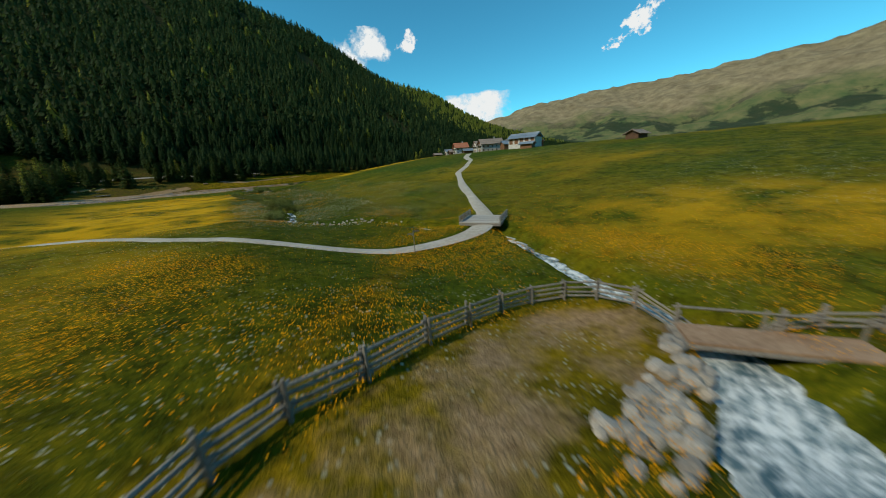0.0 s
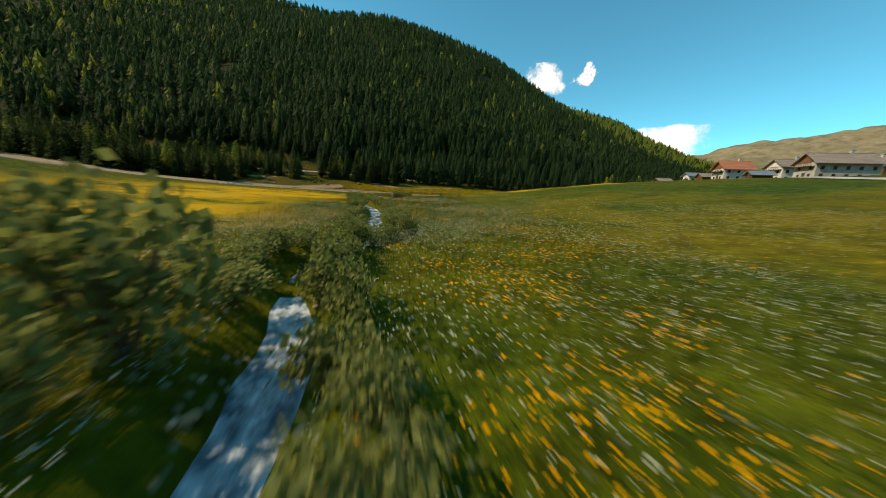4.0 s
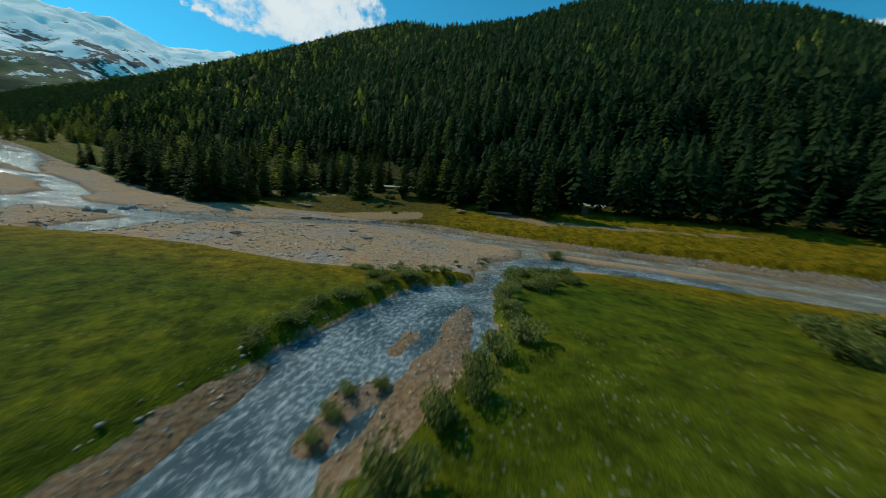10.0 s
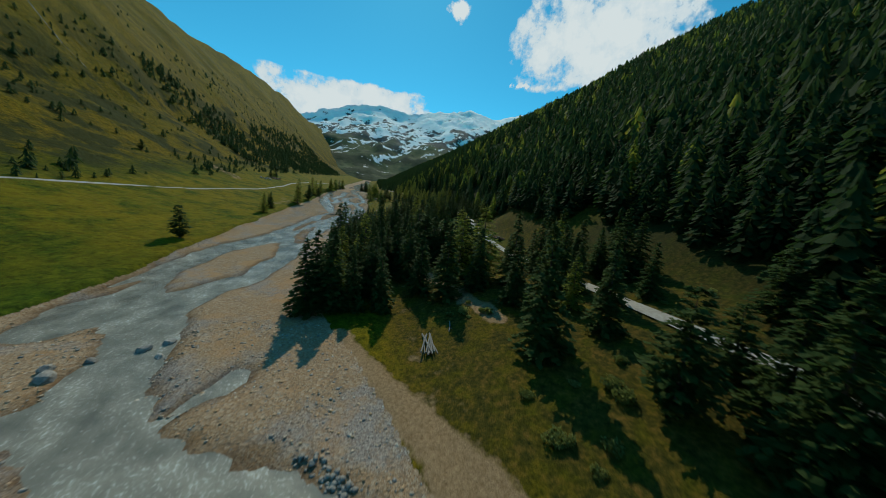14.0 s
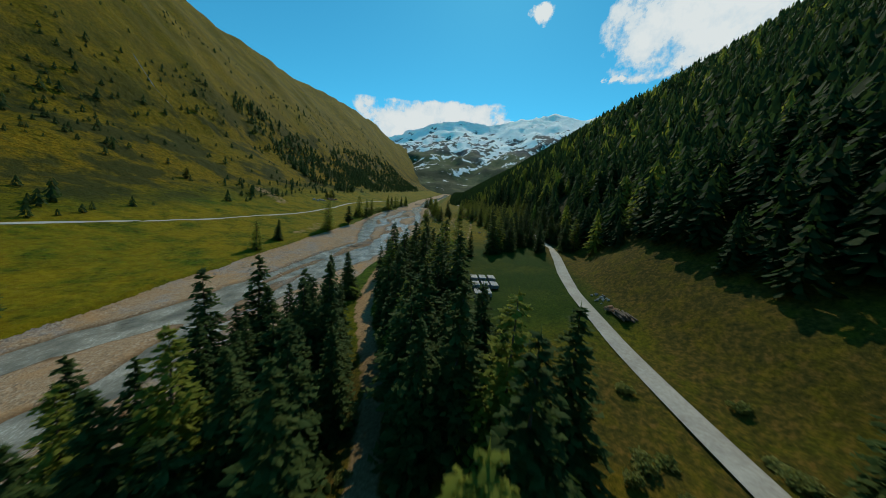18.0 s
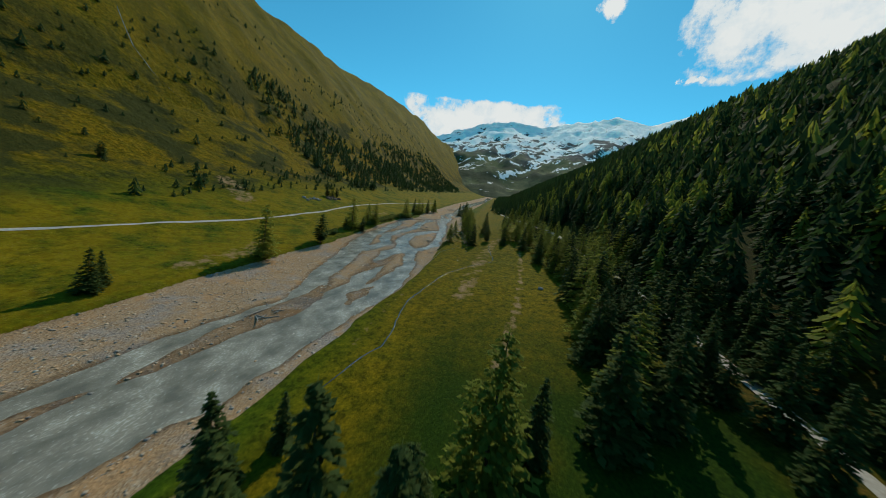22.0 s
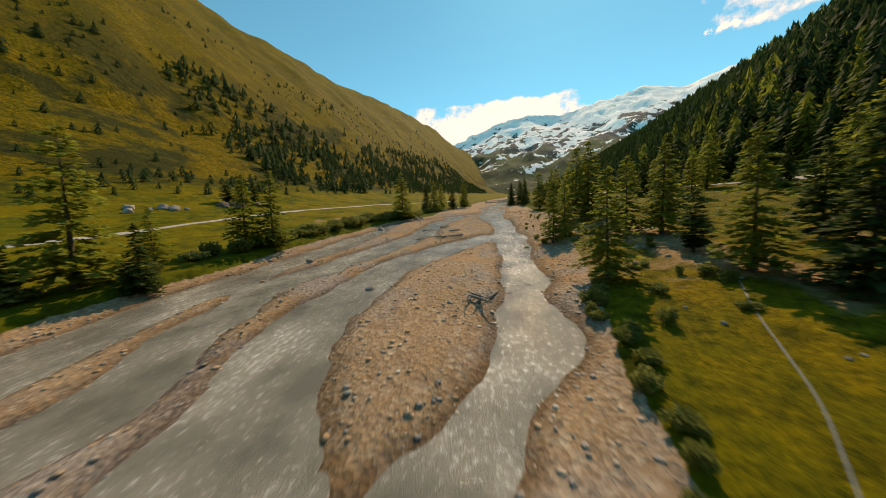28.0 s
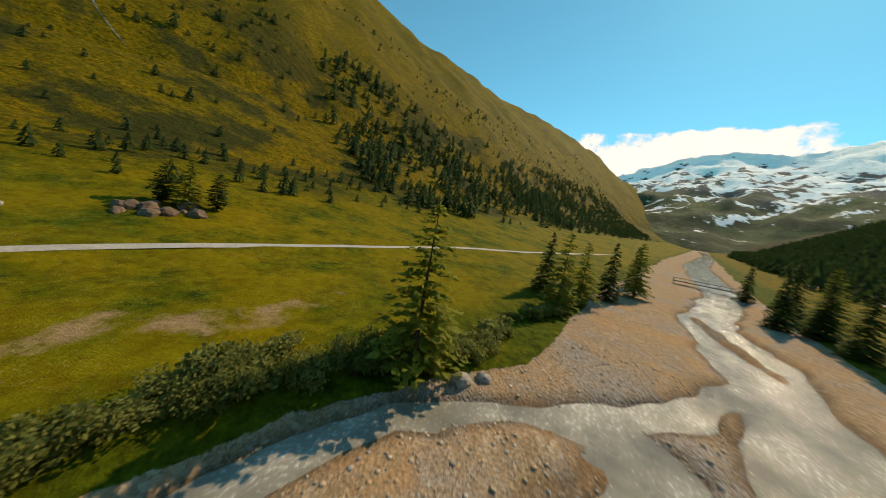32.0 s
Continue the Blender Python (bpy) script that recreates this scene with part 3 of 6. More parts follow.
add_attr(land, "gravel", smooth(-0.5, 0.8, COR) + 0.9 * smooth(0.55, -0.05, along(STREAM, SS, UU)) * (UU > -60))
add_attr(land, "wet", smooth(0.35, 0.05, ZZ - river_z(SS)) * (COR > 0) + 0.75 * smooth(0.6, 0.0, along(STREAM, SS, UU)) * (UU > -60) * (COR < 0.5))
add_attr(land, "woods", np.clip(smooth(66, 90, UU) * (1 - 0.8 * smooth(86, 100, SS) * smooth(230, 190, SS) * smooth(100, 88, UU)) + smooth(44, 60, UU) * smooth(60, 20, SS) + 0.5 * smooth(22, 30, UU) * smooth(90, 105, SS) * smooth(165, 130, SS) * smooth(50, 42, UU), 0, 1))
low_a = smooth(60, 10, SS) * smooth(-2, -14, UU) * smooth(-330, -230, UU)
meadow_l = smooth(60, 130, SS) * smooth(-22, -30, UU) * smooth(-105, -80, UU)
add_attr(land, "orange", np.clip(low_a * (0.26 + 1.0 * fbm(SS * 0.03, UU * 0.03, 3, 71)) * (1 - 0.75 * smooth(-75, -50, UU)) * (0.3 + 0.7 * np.maximum(smooth(-7, 2, SS), smooth(-166, -178, UU))) + 1.1 * low_a * smooth(-2, 14, SS) * smooth(-165, -140, UU) * smooth(-36, -60, UU) + smooth(-36, -46, SS) * smooth(-125, -100, SS) * smooth(-45, -32, UU) * smooth(36, 20, UU) * 0.9, 0, 1) + 0.22 * meadow_l)
add_attr(land, "white", np.clip(low_a * (0.55 + 1.6 * fbm(SS * 0.035 + 9, UU * 0.03, 3, 77)) * (1 - 0.85 * smooth(-80, -52, UU)), 0, 1) + 0.12 * meadow_l)
add_attr(land, "dry", np.clip(0.1 + 0.85 * smooth(-85, -125, UU) * lot + 0.62 * smooth(14, 24, UU) * (UU < 70) * smooth(110, 180, SS) + 0.75 * smooth(70, 74, UU) * smooth(98, 88, UU) * smooth(84, 100, SS) * smooth(230, 190, SS) + 0.7 * smooth(16, 26, UU) * smooth(62, 52, UU) * smooth(50, 66, SS) * smooth(126, 100, SS) + 0.6 * smooth(20, 30, UU) * (UU < 70) * smooth(130, 90, SS) + 0.8 * smooth(-10, -1, COR) * smooth(70, 50, SS) + 0.3 * fbm(SS * 0.02, UU * 0.02, 3, 81) + 0.9 * smooth(3.0, 0.5, along([(5, -202.5, 1.6), (0, -200.2, 2.0), (-4, -199.6, 2.2), (-8, -200, 2.4), (-10.5, -201.4, 1.2)], SS, UU)) + 0.8 * smooth(1.3, 0.2, along([(6.8, -198.2, 0.15), (4.9, -196.5, 0.15), (1.5, -193, 0.15), (-9, -181.4, 0.1)], SS, UU)), 0, 1))
add_attr(land, "bare", np.clip(0.5 * smooth(8, 1, along([(276, -80, 2), (282, -92, 2), (287, -102, 1.5)], SS, UU)) + 0.45 * smooth(5, 0, along([(212, -33, 2), (232, -34, 2), (240, -37, 1)], SS, UU))
               + 0.5 * smooth(3.2, 0, along([(5, -202.5, 1.6), (0, -200.2, 2.0), (-4, -199.6, 2.2), (-8, -200, 2.4), (-10.5, -201.4, 1.2)], SS, UU)) + 0.25 * smooth(1.2, 0, along([(6.8, -198.2, 0.1), (4.9, -196.5, 0.1), (1.5, -193, 0.1), (-9, -181.4, 0.1)], SS, UU)) + 0.27 * smooth(24, 28, UU) * smooth(47, 38, UU) * smooth(-30, 0, SS) * smooth(75, 55, SS) + 0.27 * smooth(-6, -1, COR) * smooth(60, 45, SS) * smooth(-20, -8, SS) * (UU < 0) + 0.75 * smooth(1.8, 0, along([(60, 41, 0.7), (77, 37.7, 0.7), (93, 33.8, 0.7), (109, 31.2, 0.7), (120, 27.3, 0.8), (137, 21.1, 1.2), (148, 19.2, 1.2), (170, 17.3, 1)], SS, UU)) + 0.48 * smooth(3, 0, along([(329, -35, 1.2), (333, -37.4, 0.8), (338, -34.2, 1.2), (344, -34, 1.5), (350, -35.6, 0.8)], SS, UU)) + 0.46 * smooth(6, 0, along([(225, 34, 1), (262, 36, 1), (290, 40, 1), (310, 44, 1)], SS, UU)) + 0.26 * smooth(10, 13, UU) * smooth(32, 24, UU) * smooth(40, 50, SS) * smooth(100, 80, SS) + 0.45 * smooth(15, 18, UU) * smooth(36, 28, UU) * smooth(284, 296, SS) * smooth(372, 352, SS) + 0.2 * smooth(20, 30, UU) * smooth(62, 55, UU) * smooth(62, 72, SS) * smooth(105, 92, SS) + 0.6 * smooth(1.6, 0, along([(4, 40.6, 0.5), (-6, 39, 0.7), (-14, 39.3, 0.5), (-23, 40.4, 0.6), (-45, 43, 0.5)], SS, UU)) + 0.6 * smooth(2.4, 0, along([(62, 15.5, 1), (49, 21.5, 1.4), (38, 27.5, 1.6), (24, 33, 1.2)], SS, UU)) + 0.5 * smooth(2.4, 0, along([(196, 43, 0.5), (203, 44.4, 0.6), (225, 48.2, 0.5), (250, 50.5, 0.4), (285, 52.4, 0.4)], SS, UU)) + 0.42 * smooth(1.6, 0, along([(198, 19, 0.2), (206, 18.6, 0.3), (216, 18.4, 0.2), (224, 19.2, 0.2)], SS, UU)) + 0.33 * smooth(3, 0, along([(235, 27, 1), (262, 28, 1), (290, 30, 1), (330, 24, 1)], SS, UU)), 0, 1))
add_attr(land, "slope", smooth(-80, -105, UU) * lot * (0.4 + 0.6 * smooth(-255, -185, UU + 30 * fbm(SS * 0.01, UU * 0.01, 3, 95))))
# where the grass is tinted darker for the shade lying on the clearing
add_attr(land, "clearing_shade", np.clip(smooth(24, 36, UU) * smooth(76, 70, UU) * smooth(118, 132, SS) * smooth(235, 185, SS), 0, 1))
add_attr(land, "brush", np.clip(smooth(20, 27, UU) * smooth(96, 80, UU) * smooth(8, 30, SS) * smooth(128, 108, SS) + smooth(70, 74, UU) * smooth(104, 96, UU) * smooth(105, 120, SS) * smooth(240, 200, SS), 0, 1))
add_attr(land, "rock", np.clip(smooth(520, 720, ZZ + 120 * fbm(SS * 0.004, UU * 0.004, 3, 91)) * (UU < 0), 0, 1) * 0.6)
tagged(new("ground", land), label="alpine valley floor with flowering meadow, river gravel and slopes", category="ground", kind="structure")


# ---- water ----
def ribbon(name, rows, material, label, category):
    """A strip of water across rows of places from bank to bank."""
    r = np.asarray(rows)
    me = mesh_of(name, r.reshape(-1, 3), grid_faces(r.shape[0], r.shape[1]), material, True)
    uv = me.uv_layers.new(name="UVMap")
    run = np.r_[0, np.cumsum(np.linalg.norm(np.diff(r[:, 0], axis=0), axis=1))]
    side = np.linspace(0, 1, r.shape[1])[None] * np.linalg.norm(r[:, -1] - r[:, 0], axis=1)[:, None]
    co = np.stack([np.broadcast_to(run[:, None], side.shape), side], -1).reshape(-1, 2).astype(np.float32)
    index = np.empty(len(me.loops), np.int32)
    me.loops.foreach_get("vertex_index", index)
    uv.data.foreach_set("uv", co[index].ravel())
    return tagged(new(name, me), label=label, category=category, kind="structure")


ws = steps((-700, -80, 12), (-80, 440, 1.5), (440, 1500, 12))
left_edge = np.interp(ws, [-700, -300, -120, -40, -14, 0, 12, 30, 60, 1500], [24, 18, 4, -9, -4.6, -4.6, -13, -24, -31, -31])
right_edge = np.interp(ws, [-700, -300, -120, -30, 1500], [66, 62, 48, 34, 34])
share = np.linspace(0, 1, 66)[None]
WS = np.broadcast_to(ws[:, None], (len(ws), 66))
WU = left_edge[:, None] + (right_edge - left_edge)[:, None] * share
WX, WY = to_xy(WS, WU)
ribbon("river_water", np.stack([WX, WY, river_z(WS) + 0.03 + 0.05 * fbm(WS * 0.5, WU * 0.8, 3, 5)], -1), RIVER, "grey silty braided river with standing ripples", "water")


def dense(points, step, k=2):
    p = np.array(points, float)
    run = np.r_[0, np.cumsum(np.linalg.norm(np.diff(p[:, :2], axis=0), axis=1))]
    at = np.arange(0, run[-1], step)
    cols = [np.convolve(np.pad(np.interp(at, run, c), k, mode="edge"), np.ones(2 * k + 1) / (2 * k + 1), "valid") for c in p.T]
    return np.stack(cols, -1)


st = dense(STREAM, 0.8)
tan = np.gradient(st[:, :2], axis=0)
tan /= np.linalg.norm(tan, axis=1, keepdims=True)
rows = []
for (s, u, w), (a, b) in zip(st, tan):
    k = np.linspace(-1, 1, 9) * (w + 0.55)
    x, y = to_xy(s - b * k, u + a * k)
    rows.append(np.stack([x, y, np.full(9, 0.0)], -1))
rows = np.array(rows)
level = np.maximum(base(st[:, 0], st[:, 1]) - 0.72, river_z(st[:, 0]) + 0.04)
mouth = smooth(-24, -8, st[:, 1])
level = np.minimum.accumulate(level * (1 - mouth) + (river_z(st[:, 0]) + 0.12) * mouth)
rows[:, :, 2] = level[:, None] + 0.05 * fbm(rows[:, :, 0] * 1.5, rows[:, :, 1] * 1.5, 3, 15)
half = int(np.argmax(st[:, 1] > -37))
ribbon("stream_water", rows[: half + 1], FOAMY, "blue-white foaming mountain stream", "water")
ribbon("stream_water", rows[half:], BROOK, "clear shallow stream rippling over its gravel bed", "water")


# ---- roads and paths, laid on the ground ----
def road(name, points, label, lift=0.05, material=TRACK):
    p = dense(points, 1.0)
    t = np.gradient(p[:, :2], axis=0)
    t /= np.linalg.norm(t, axis=1, keepdims=True)
    rows = []
    for (s, u, w), (a, b) in zip(p, t):
        k = np.linspace(-1, 1, 7) * w
        ss, uu = s - b * k, u + a * k
        x, y = to_xy(ss, uu)
        z = base(ss, uu) + np.array([-0.12, 0.0, 0.02, 0.03, 0.02, 0.0, -0.12]) + lift
        z = np.maximum(z, ground(ss, uu) + 0.02 + np.array([-0.1, 0, 0, 0, 0, 0, -0.1]))
        rows.append(np.stack([x, y, z], -1))
    rows = np.array(rows)
    me = mesh_of(name, rows.reshape(-1, 3), grid_faces(len(rows), 7), material, True)
    return tagged(new(name, me), label=label, category="road", kind="structure")


road("road_hamlet", [(70, -100, 1.0), (30, -143, 1.0), (10.6, -164.6, 0.95), (3, -171.9, 0.92), (-1.3, -175.5, 0.9), (-5, -178.3, 0.92), (-8.9, -180.4, 0.98), (-12, -181.6, 1.1), (-15, -182.0, 1.25), (-17.2, -181.8, 1.35),
                     (-19, -180.9, 1.35), (-21, -179.3, 1.25), (-23.2, -176.8, 1.1), (-28, -169.9, 0.95), (-39.7, -152.7, 0.95), (-54.6, -133, 1.0), (-66, -124, 1.1), (-78, -113, 1.2), (-90, -96, 1.3), (-100, -86, 1.4), (-108, -78, 1.5)], "pale gravel farm road to the hamlet", 0.06)
road("road_forest", [(-20, 56, 1.3), (40, 60, 1.3), (96, 64.6, 1.3), (119, 66, 1.4), (140, 68.1, 1.3), (154, 70.6, 1.3), (168, 73.6, 1.2), (184, 77, 1.2), (212, 79.8, 1.1), (247, 81, 1.1), (286, 77, 1.2), (320, 75, 1.2), (352, 71, 1.2), (400, 60, 1.2), (470, 45, 1.2), (600, 40, 1.2)],
     "grey gravel forest road along the foot of the slope", 0.24)
road("road_trail", [(120, -90, 0.8), (162, -80, 0.8), (197, -70, 0.8), (214, -66, 0.8), (231, -63.7, 0.8), (258, -58, 0.8), (301, -54, 0.8), (330, -55.5, 0.8), (349, -55, 0.8), (367, -54, 0.8), (395, -53, 0.8), (430, -48, 0.8), (520, -40, 0.8)],
     "narrow pale hiking trail across the meadow", 0.06)

# ---- far mountains and clouds ----
def mountain_material(name, low, mid_c, rock_lo, rock_hi, snow_at, snow_soft, woods=0.0):
    m, n, l, p = nodes_of(name)
    pos = place(n)
    a, b = noise_tex(n, l, 0.018, 9, 0.66, pos), noise_tex(n, l, 0.003, 5, 0.6, pos)
    rock = ramp(n, l, a, [(0.35, rock_lo), (0.65, rock_hi)])
    green = ramp(n, l, a, [(0.35, low), (0.65, mid_c)])
    h = attr(n, "height")
    wooded = ramp(n, l, calc(n, l, "ADD", noise_tex(n, l, 0.006, 8, 0.65, pos), calc(n, l, "MULTIPLY", h, -0.35)), [(0.4, grey(0)), (0.46, grey(woods))])
    green = mix(n, l, wooded, green, (0.02, 0.035, 0.018))
    c = mix(n, l, ramp(n, l, calc(n, l, "ADD", h, calc(n, l, "MULTIPLY", calc(n, l, "SUBTRACT", b, 0.5), 0.7)), [(0.3, grey(0)), (0.5, grey(1))]), green, rock)
    big = noise_tex(n, l, 0.013, 13, 0.7, pos)
    s = calc(n, l, "ADD", calc(n, l, "ADD", calc(n, l, "MULTIPLY", big, 1.6), calc(n, l, "MULTIPLY", h, 0.75)), calc(n, l, "MULTIPLY", attr(n, "steep"), -0.5))
    c = mix(n, l, ramp(n, l, s, [(snow_at, grey(0)), (snow_at + snow_soft, grey(1))]), c, (0.95, 0.93, 0.91))
    l.new(c, p.inputs["Base Color"])
    p.inputs["Roughness"].default_value, p.inputs["Specular IOR Level"].default_value = 0.9, 0.1
    bump(n, l, p, a, 0.45, 20.0)
    return m


def range_of(name, centre, az, el, near, ridge, far, foot, material, label, rough=70, seed=3):
    """A mountain range round a far arc: its skyline by azimuth and elevation."""
    a = np.radians(np.linspace(min(az), max(az), 230))
    order = np.argsort(az)
    top = np.tan(np.radians(np.interp(np.degrees(a), np.array(az)[order], np.array(el)[order]))) * ridge
    t = np.r_[np.linspace(0, 1, 60), np.linspace(1.03, 1.6, 12)]
    r = np.where(t <= 1, near + (ridge - near) * t, ridge + (far - ridge) * (t - 1) / 0.6)
    A, R = np.meshgrid(a, r, indexing="ij")
    T = np.broadcast_to(t, A.shape)
    x, y = centre[0] + R * np.cos(A), centre[1] + R * np.sin(A)
    rid = 1 - 2 * np.abs(fbm(x * 0.0022, y * 0.0022, 5, seed))
    fine = 1 - 2 * np.abs(fbm(x * 0.006, y * 0.006, 4, seed + 9))
    h = foot + (top[:, None] - foot) * np.minimum(T, 1) ** 1.15 - (T > 1) * (T - 1) * 500
    h = h + rough * 0.45 * (fine - 0.62) * smooth(0.6, 1.0, T) * smooth(1.5, 1.05, T)
    h = h + rough * (rid - 0.6) * np.sin(np.pi * np.minimum(T, 1)) * 1.3 + rough * 0.16 * (fine - 0.5) * smooth(0, 0.2, T)
    me = mesh_of(name, np.stack([x, y, h], -1).reshape(-1, 3), grid_faces(*A.shape), material, True)
    gx, gy = np.gradient(h, axis=0), np.gradient(h, axis=1)
    add_attr(me, "height", np.clip((h - foot) / (top.max() - foot), 0, 1))
    add_attr(me, "steep", np.clip(np.abs(rid - 0.6) * 0.8 + 0.9 * smooth(0.55, 0.2, fine) * 0.4, 0, 1))
    return tagged(new(name, me), label=label, category="mountain", kind="structure")


SNOWY = mountain_material("snowy_rock", (0.045, 0.075, 0.03), (0.1, 0.12, 0.05), (0.045, 0.048, 0.052), (0.14, 0.135, 0.13), 0.98, 0.04, 0.7)
BROWNISH = mountain_material("brown_alpine_hill", (0.085, 0.115, 0.04), (0.2, 0.17, 0.07), (0.17, 0.125, 0.07), (0.33, 0.25, 0.14), 1.2, 0.02, 0.85)
range_of("backdrop_snow_mountain", (-250, 80), [-200, -185, -175, -170.7, -168, -163, -156.4, -151.2, -147.3, -142.4, -136.7, -132.3, -129, -122, -112],
         [20.4, 19.8, 19.2, 18.2, 17.6, 18.9, 18.2, 17.2, 18.0, 17.5, 16.0, 14.3, 13.6, 12, 11], 1250, 3900, 4550, 20, SNOWY, "snow-streaked rocky mountain range closing the valley", 80, 3)
range_of("backdrop_brown_hills", (0, 0), [-10, 10, 25, 36, 41.5, 47, 54, 62.5, 71.9, 81, 88, 100], [9, 10.5, 10.3, 9.9, 9.5, 9.1, 8.7, 8.4, 7.6, 5.5, 5, 5], 1500, 2900, 3700, -40, BROWNISH,
         "brown alpine hills with last snow patches", 45, 14)


def cloud_material(seed, cover, soft):
    m, n, l, p = nodes_of("cloud_white")
    uv = n.new("ShaderNodeUVMap").outputs[0]
    mp = n.new("ShaderNodeMapping")
    mp.inputs["Location"].default_value, mp.inputs["Scale"].default_value = (seed * 3.7, seed * 1.9, 0), (2.4, 1.2, 1)
    l.new(uv, mp.inputs["Vector"])
    a = noise_tex(n, l, 2.2, 9, 0.62, mp.outputs[0])
    f = calc(n, l, "ADD", calc(n, l, "MULTIPLY", a, 1.35), attr(n, "inside"))
    alpha = ramp(n, l, f, [(cover, grey(0)), (cover + soft, grey(1))])
    n.remove(p)
    em, tr, mx = n.new("ShaderNodeEmission"), n.new("ShaderNodeBsdfTransparent"), n.new("ShaderNodeMixShader")
    shade = ramp(n, l, f, [(cover, (0.7, 0.82, 0.9)), (cover + 0.35, (1.0, 1.0, 0.98))])
    l.new(shade, em.inputs["Color"])
    em.inputs["Strength"].default_value = 0.95
    l.new(alpha, mx.inputs[0])
    l.new(tr.outputs[0], mx.inputs[1])
    l.new(em.outputs[0], mx.inputs[2])
    l.new(mx.outputs[0], n["Material Output"].inputs["Surface"])
    return m


def cloud(az, el, wide, high, seed, cover, flat=0.0, soft=0.18):
    a, e = np.radians(np.linspace(az - wide / 2, az + wide / 2, 33)), np.radians(np.linspace(el - high / 2, el + high / 2, 17))
    A, E = np.meshgrid(a, e, indexing="ij")
    R = 4300.0
    me = mesh_of("cloud", np.stack([-200 + R * np.cos(E) * np.cos(A), 80 + R * np.cos(E) * np.sin(A), R * np.sin(E)], -1).reshape(-1, 3), grid_faces(33, 17), cloud_material(seed, cover, soft))
    u, v = np.meshgrid(np.linspace(-1, 1, 33), np.linspace(-1, 1, 17), indexing="ij")
    d = np.sqrt(u**2 + (v * (1 + flat * (v < 0))) ** 2)
    add_attr(me, "inside", 0.42 * (1 - d) - 0.5 * smooth(0.75, 1.0, np.maximum(np.abs(u), np.abs(v))))
    uv = me.uv_layers.new(name="UVMap")
    co = np.stack([(u + 1) / 2 * wide / 20, (v + 1) / 2 * high / 10], -1).reshape(-1, 2).astype(np.float32)
    index = np.empty(len(me.loops), np.int32)
    me.loops.foreach_get("vertex_index", index)
    uv.data.foreach_set("uv", co[index].ravel())
    tagged(new("backdrop_cloud", me), label="white fair-weather cloud low over the mountains", category="cloud", kind="structure")


cloud(-141, 16.4, 34, 10.5, 1, 0.57, 0.3)
cloud(-184, 29, 36, 17, 2, 0.64)
cloud(-159.5, 32.5, 7, 4, 3, 0.85)
cloud(-172, 23, 8, 3, 8, 0.95)
cloud(98.5, 18.0, 12, 8, 4, 0.82, 0.0, 0.35)
cloud(90.5, 18.2, 7, 6, 5, 0.92, 0.0, 0.4)
cloud(80.5, 7.8, 19, 7, 6, 0.66, 0.0, 0.3)
cloud(55.5, 16.2, 16, 8, 7, 0.95, 0.0, 0.6)

# ---- trees ----
def crown_reach(t, kind):
    """Outline of a crown: reach at height share t."""
    if kind == "stone_pine":
        return min(1.0, (t / 0.3 + 0.25)) * (1 - t) ** 0.5
    return min(1.0, t / 0.1 + 0.45) * (1 - t) ** (0.85 if kind == "spruce" else 0.7)


def conifer(rng, height, radius, kind, whorls, per, tufts, gap, droop, airy, size):
    """Crown of a single tree: whorls of uneven boughs, each hung with small tufts of needles."""
    verts, tris = [], []
    for k in range(whorls):
        spin, count = rng.uniform(0, 6.28), max(4, int(per * (1 - 0.4 * k / whorls)))
        for b in range(count):
            if rng.random() < airy:
                continue
            t = min((k + rng.uniform(-0.3, 1.2)) / whorls, 0.985)
            t = max(t, 0.0)
            z = height * (gap + (1 - gap) * t)
            a = spin + 6.283 * b / count + rng.uniform(-0.35, 0.35)
            r = radius * crown_reach(t, kind) * rng.uniform(0.6, 1.15) + 0.25
            way, side = np.array([math.cos(a), math.sin(a), 0]), np.array([-math.sin(a), math.cos(a), 0])
            n = max(3, int(tufts * (0.35 + 0.65 * r / radius)))
            for q in range(n):
                f = 0.18 + 0.82 * (q + rng.random()) / n
                bend = -droop * r * f**1.6 + 0.3 * r * f * t
                p = way * r * f + side * rng.uniform(-0.3, 0.3) * r * (0.3 + 0.7 * f) * 0.8 + np.array([0, 0, z + bend + rng.uniform(-0.12, 0.12)])
                w = size * rng.uniform(0.7, 1.4) * (1 - 0.45 * t)
                d = way * rng.uniform(0.4, 1.0) + side * rng.uniform(-0.9, 0.9) + np.array([0, 0, rng.uniform(-0.55, 0.25)])
                d /= np.linalg.norm(d)
                e = np.cross(d, np.array([rng.uniform(-0.5, 0.5), rng.uniform(-0.5, 0.5), 1.0]))
                e /= np.linalg.norm(e) + 1e-6
                i = len(verts)
                verts += [p - d * w * 0.5, p + e * w * 0.42 - np.array([0, 0, 0.12 * w]), p + d * w * 0.75, p - e * w * 0.42 - np.array([0, 0, 0.12 * w])]
                tris += [(i, i + 1, i + 2), (i, i + 2, i + 3)]
    i = len(verts)
    verts += [np.array([0.1, 0, height * 0.95]), np.array([-0.06, 0.09, height * 0.95]), np.array([-0.06, -0.09, height * 0.95]), np.array([0, 0, height * 1.03])]
    tris += [(i, i + 1, i + 3), (i + 1, i + 2, i + 3), (i + 2, i, i + 3)]
    return np.array(verts, np.float32), np.array(tris, np.int32)


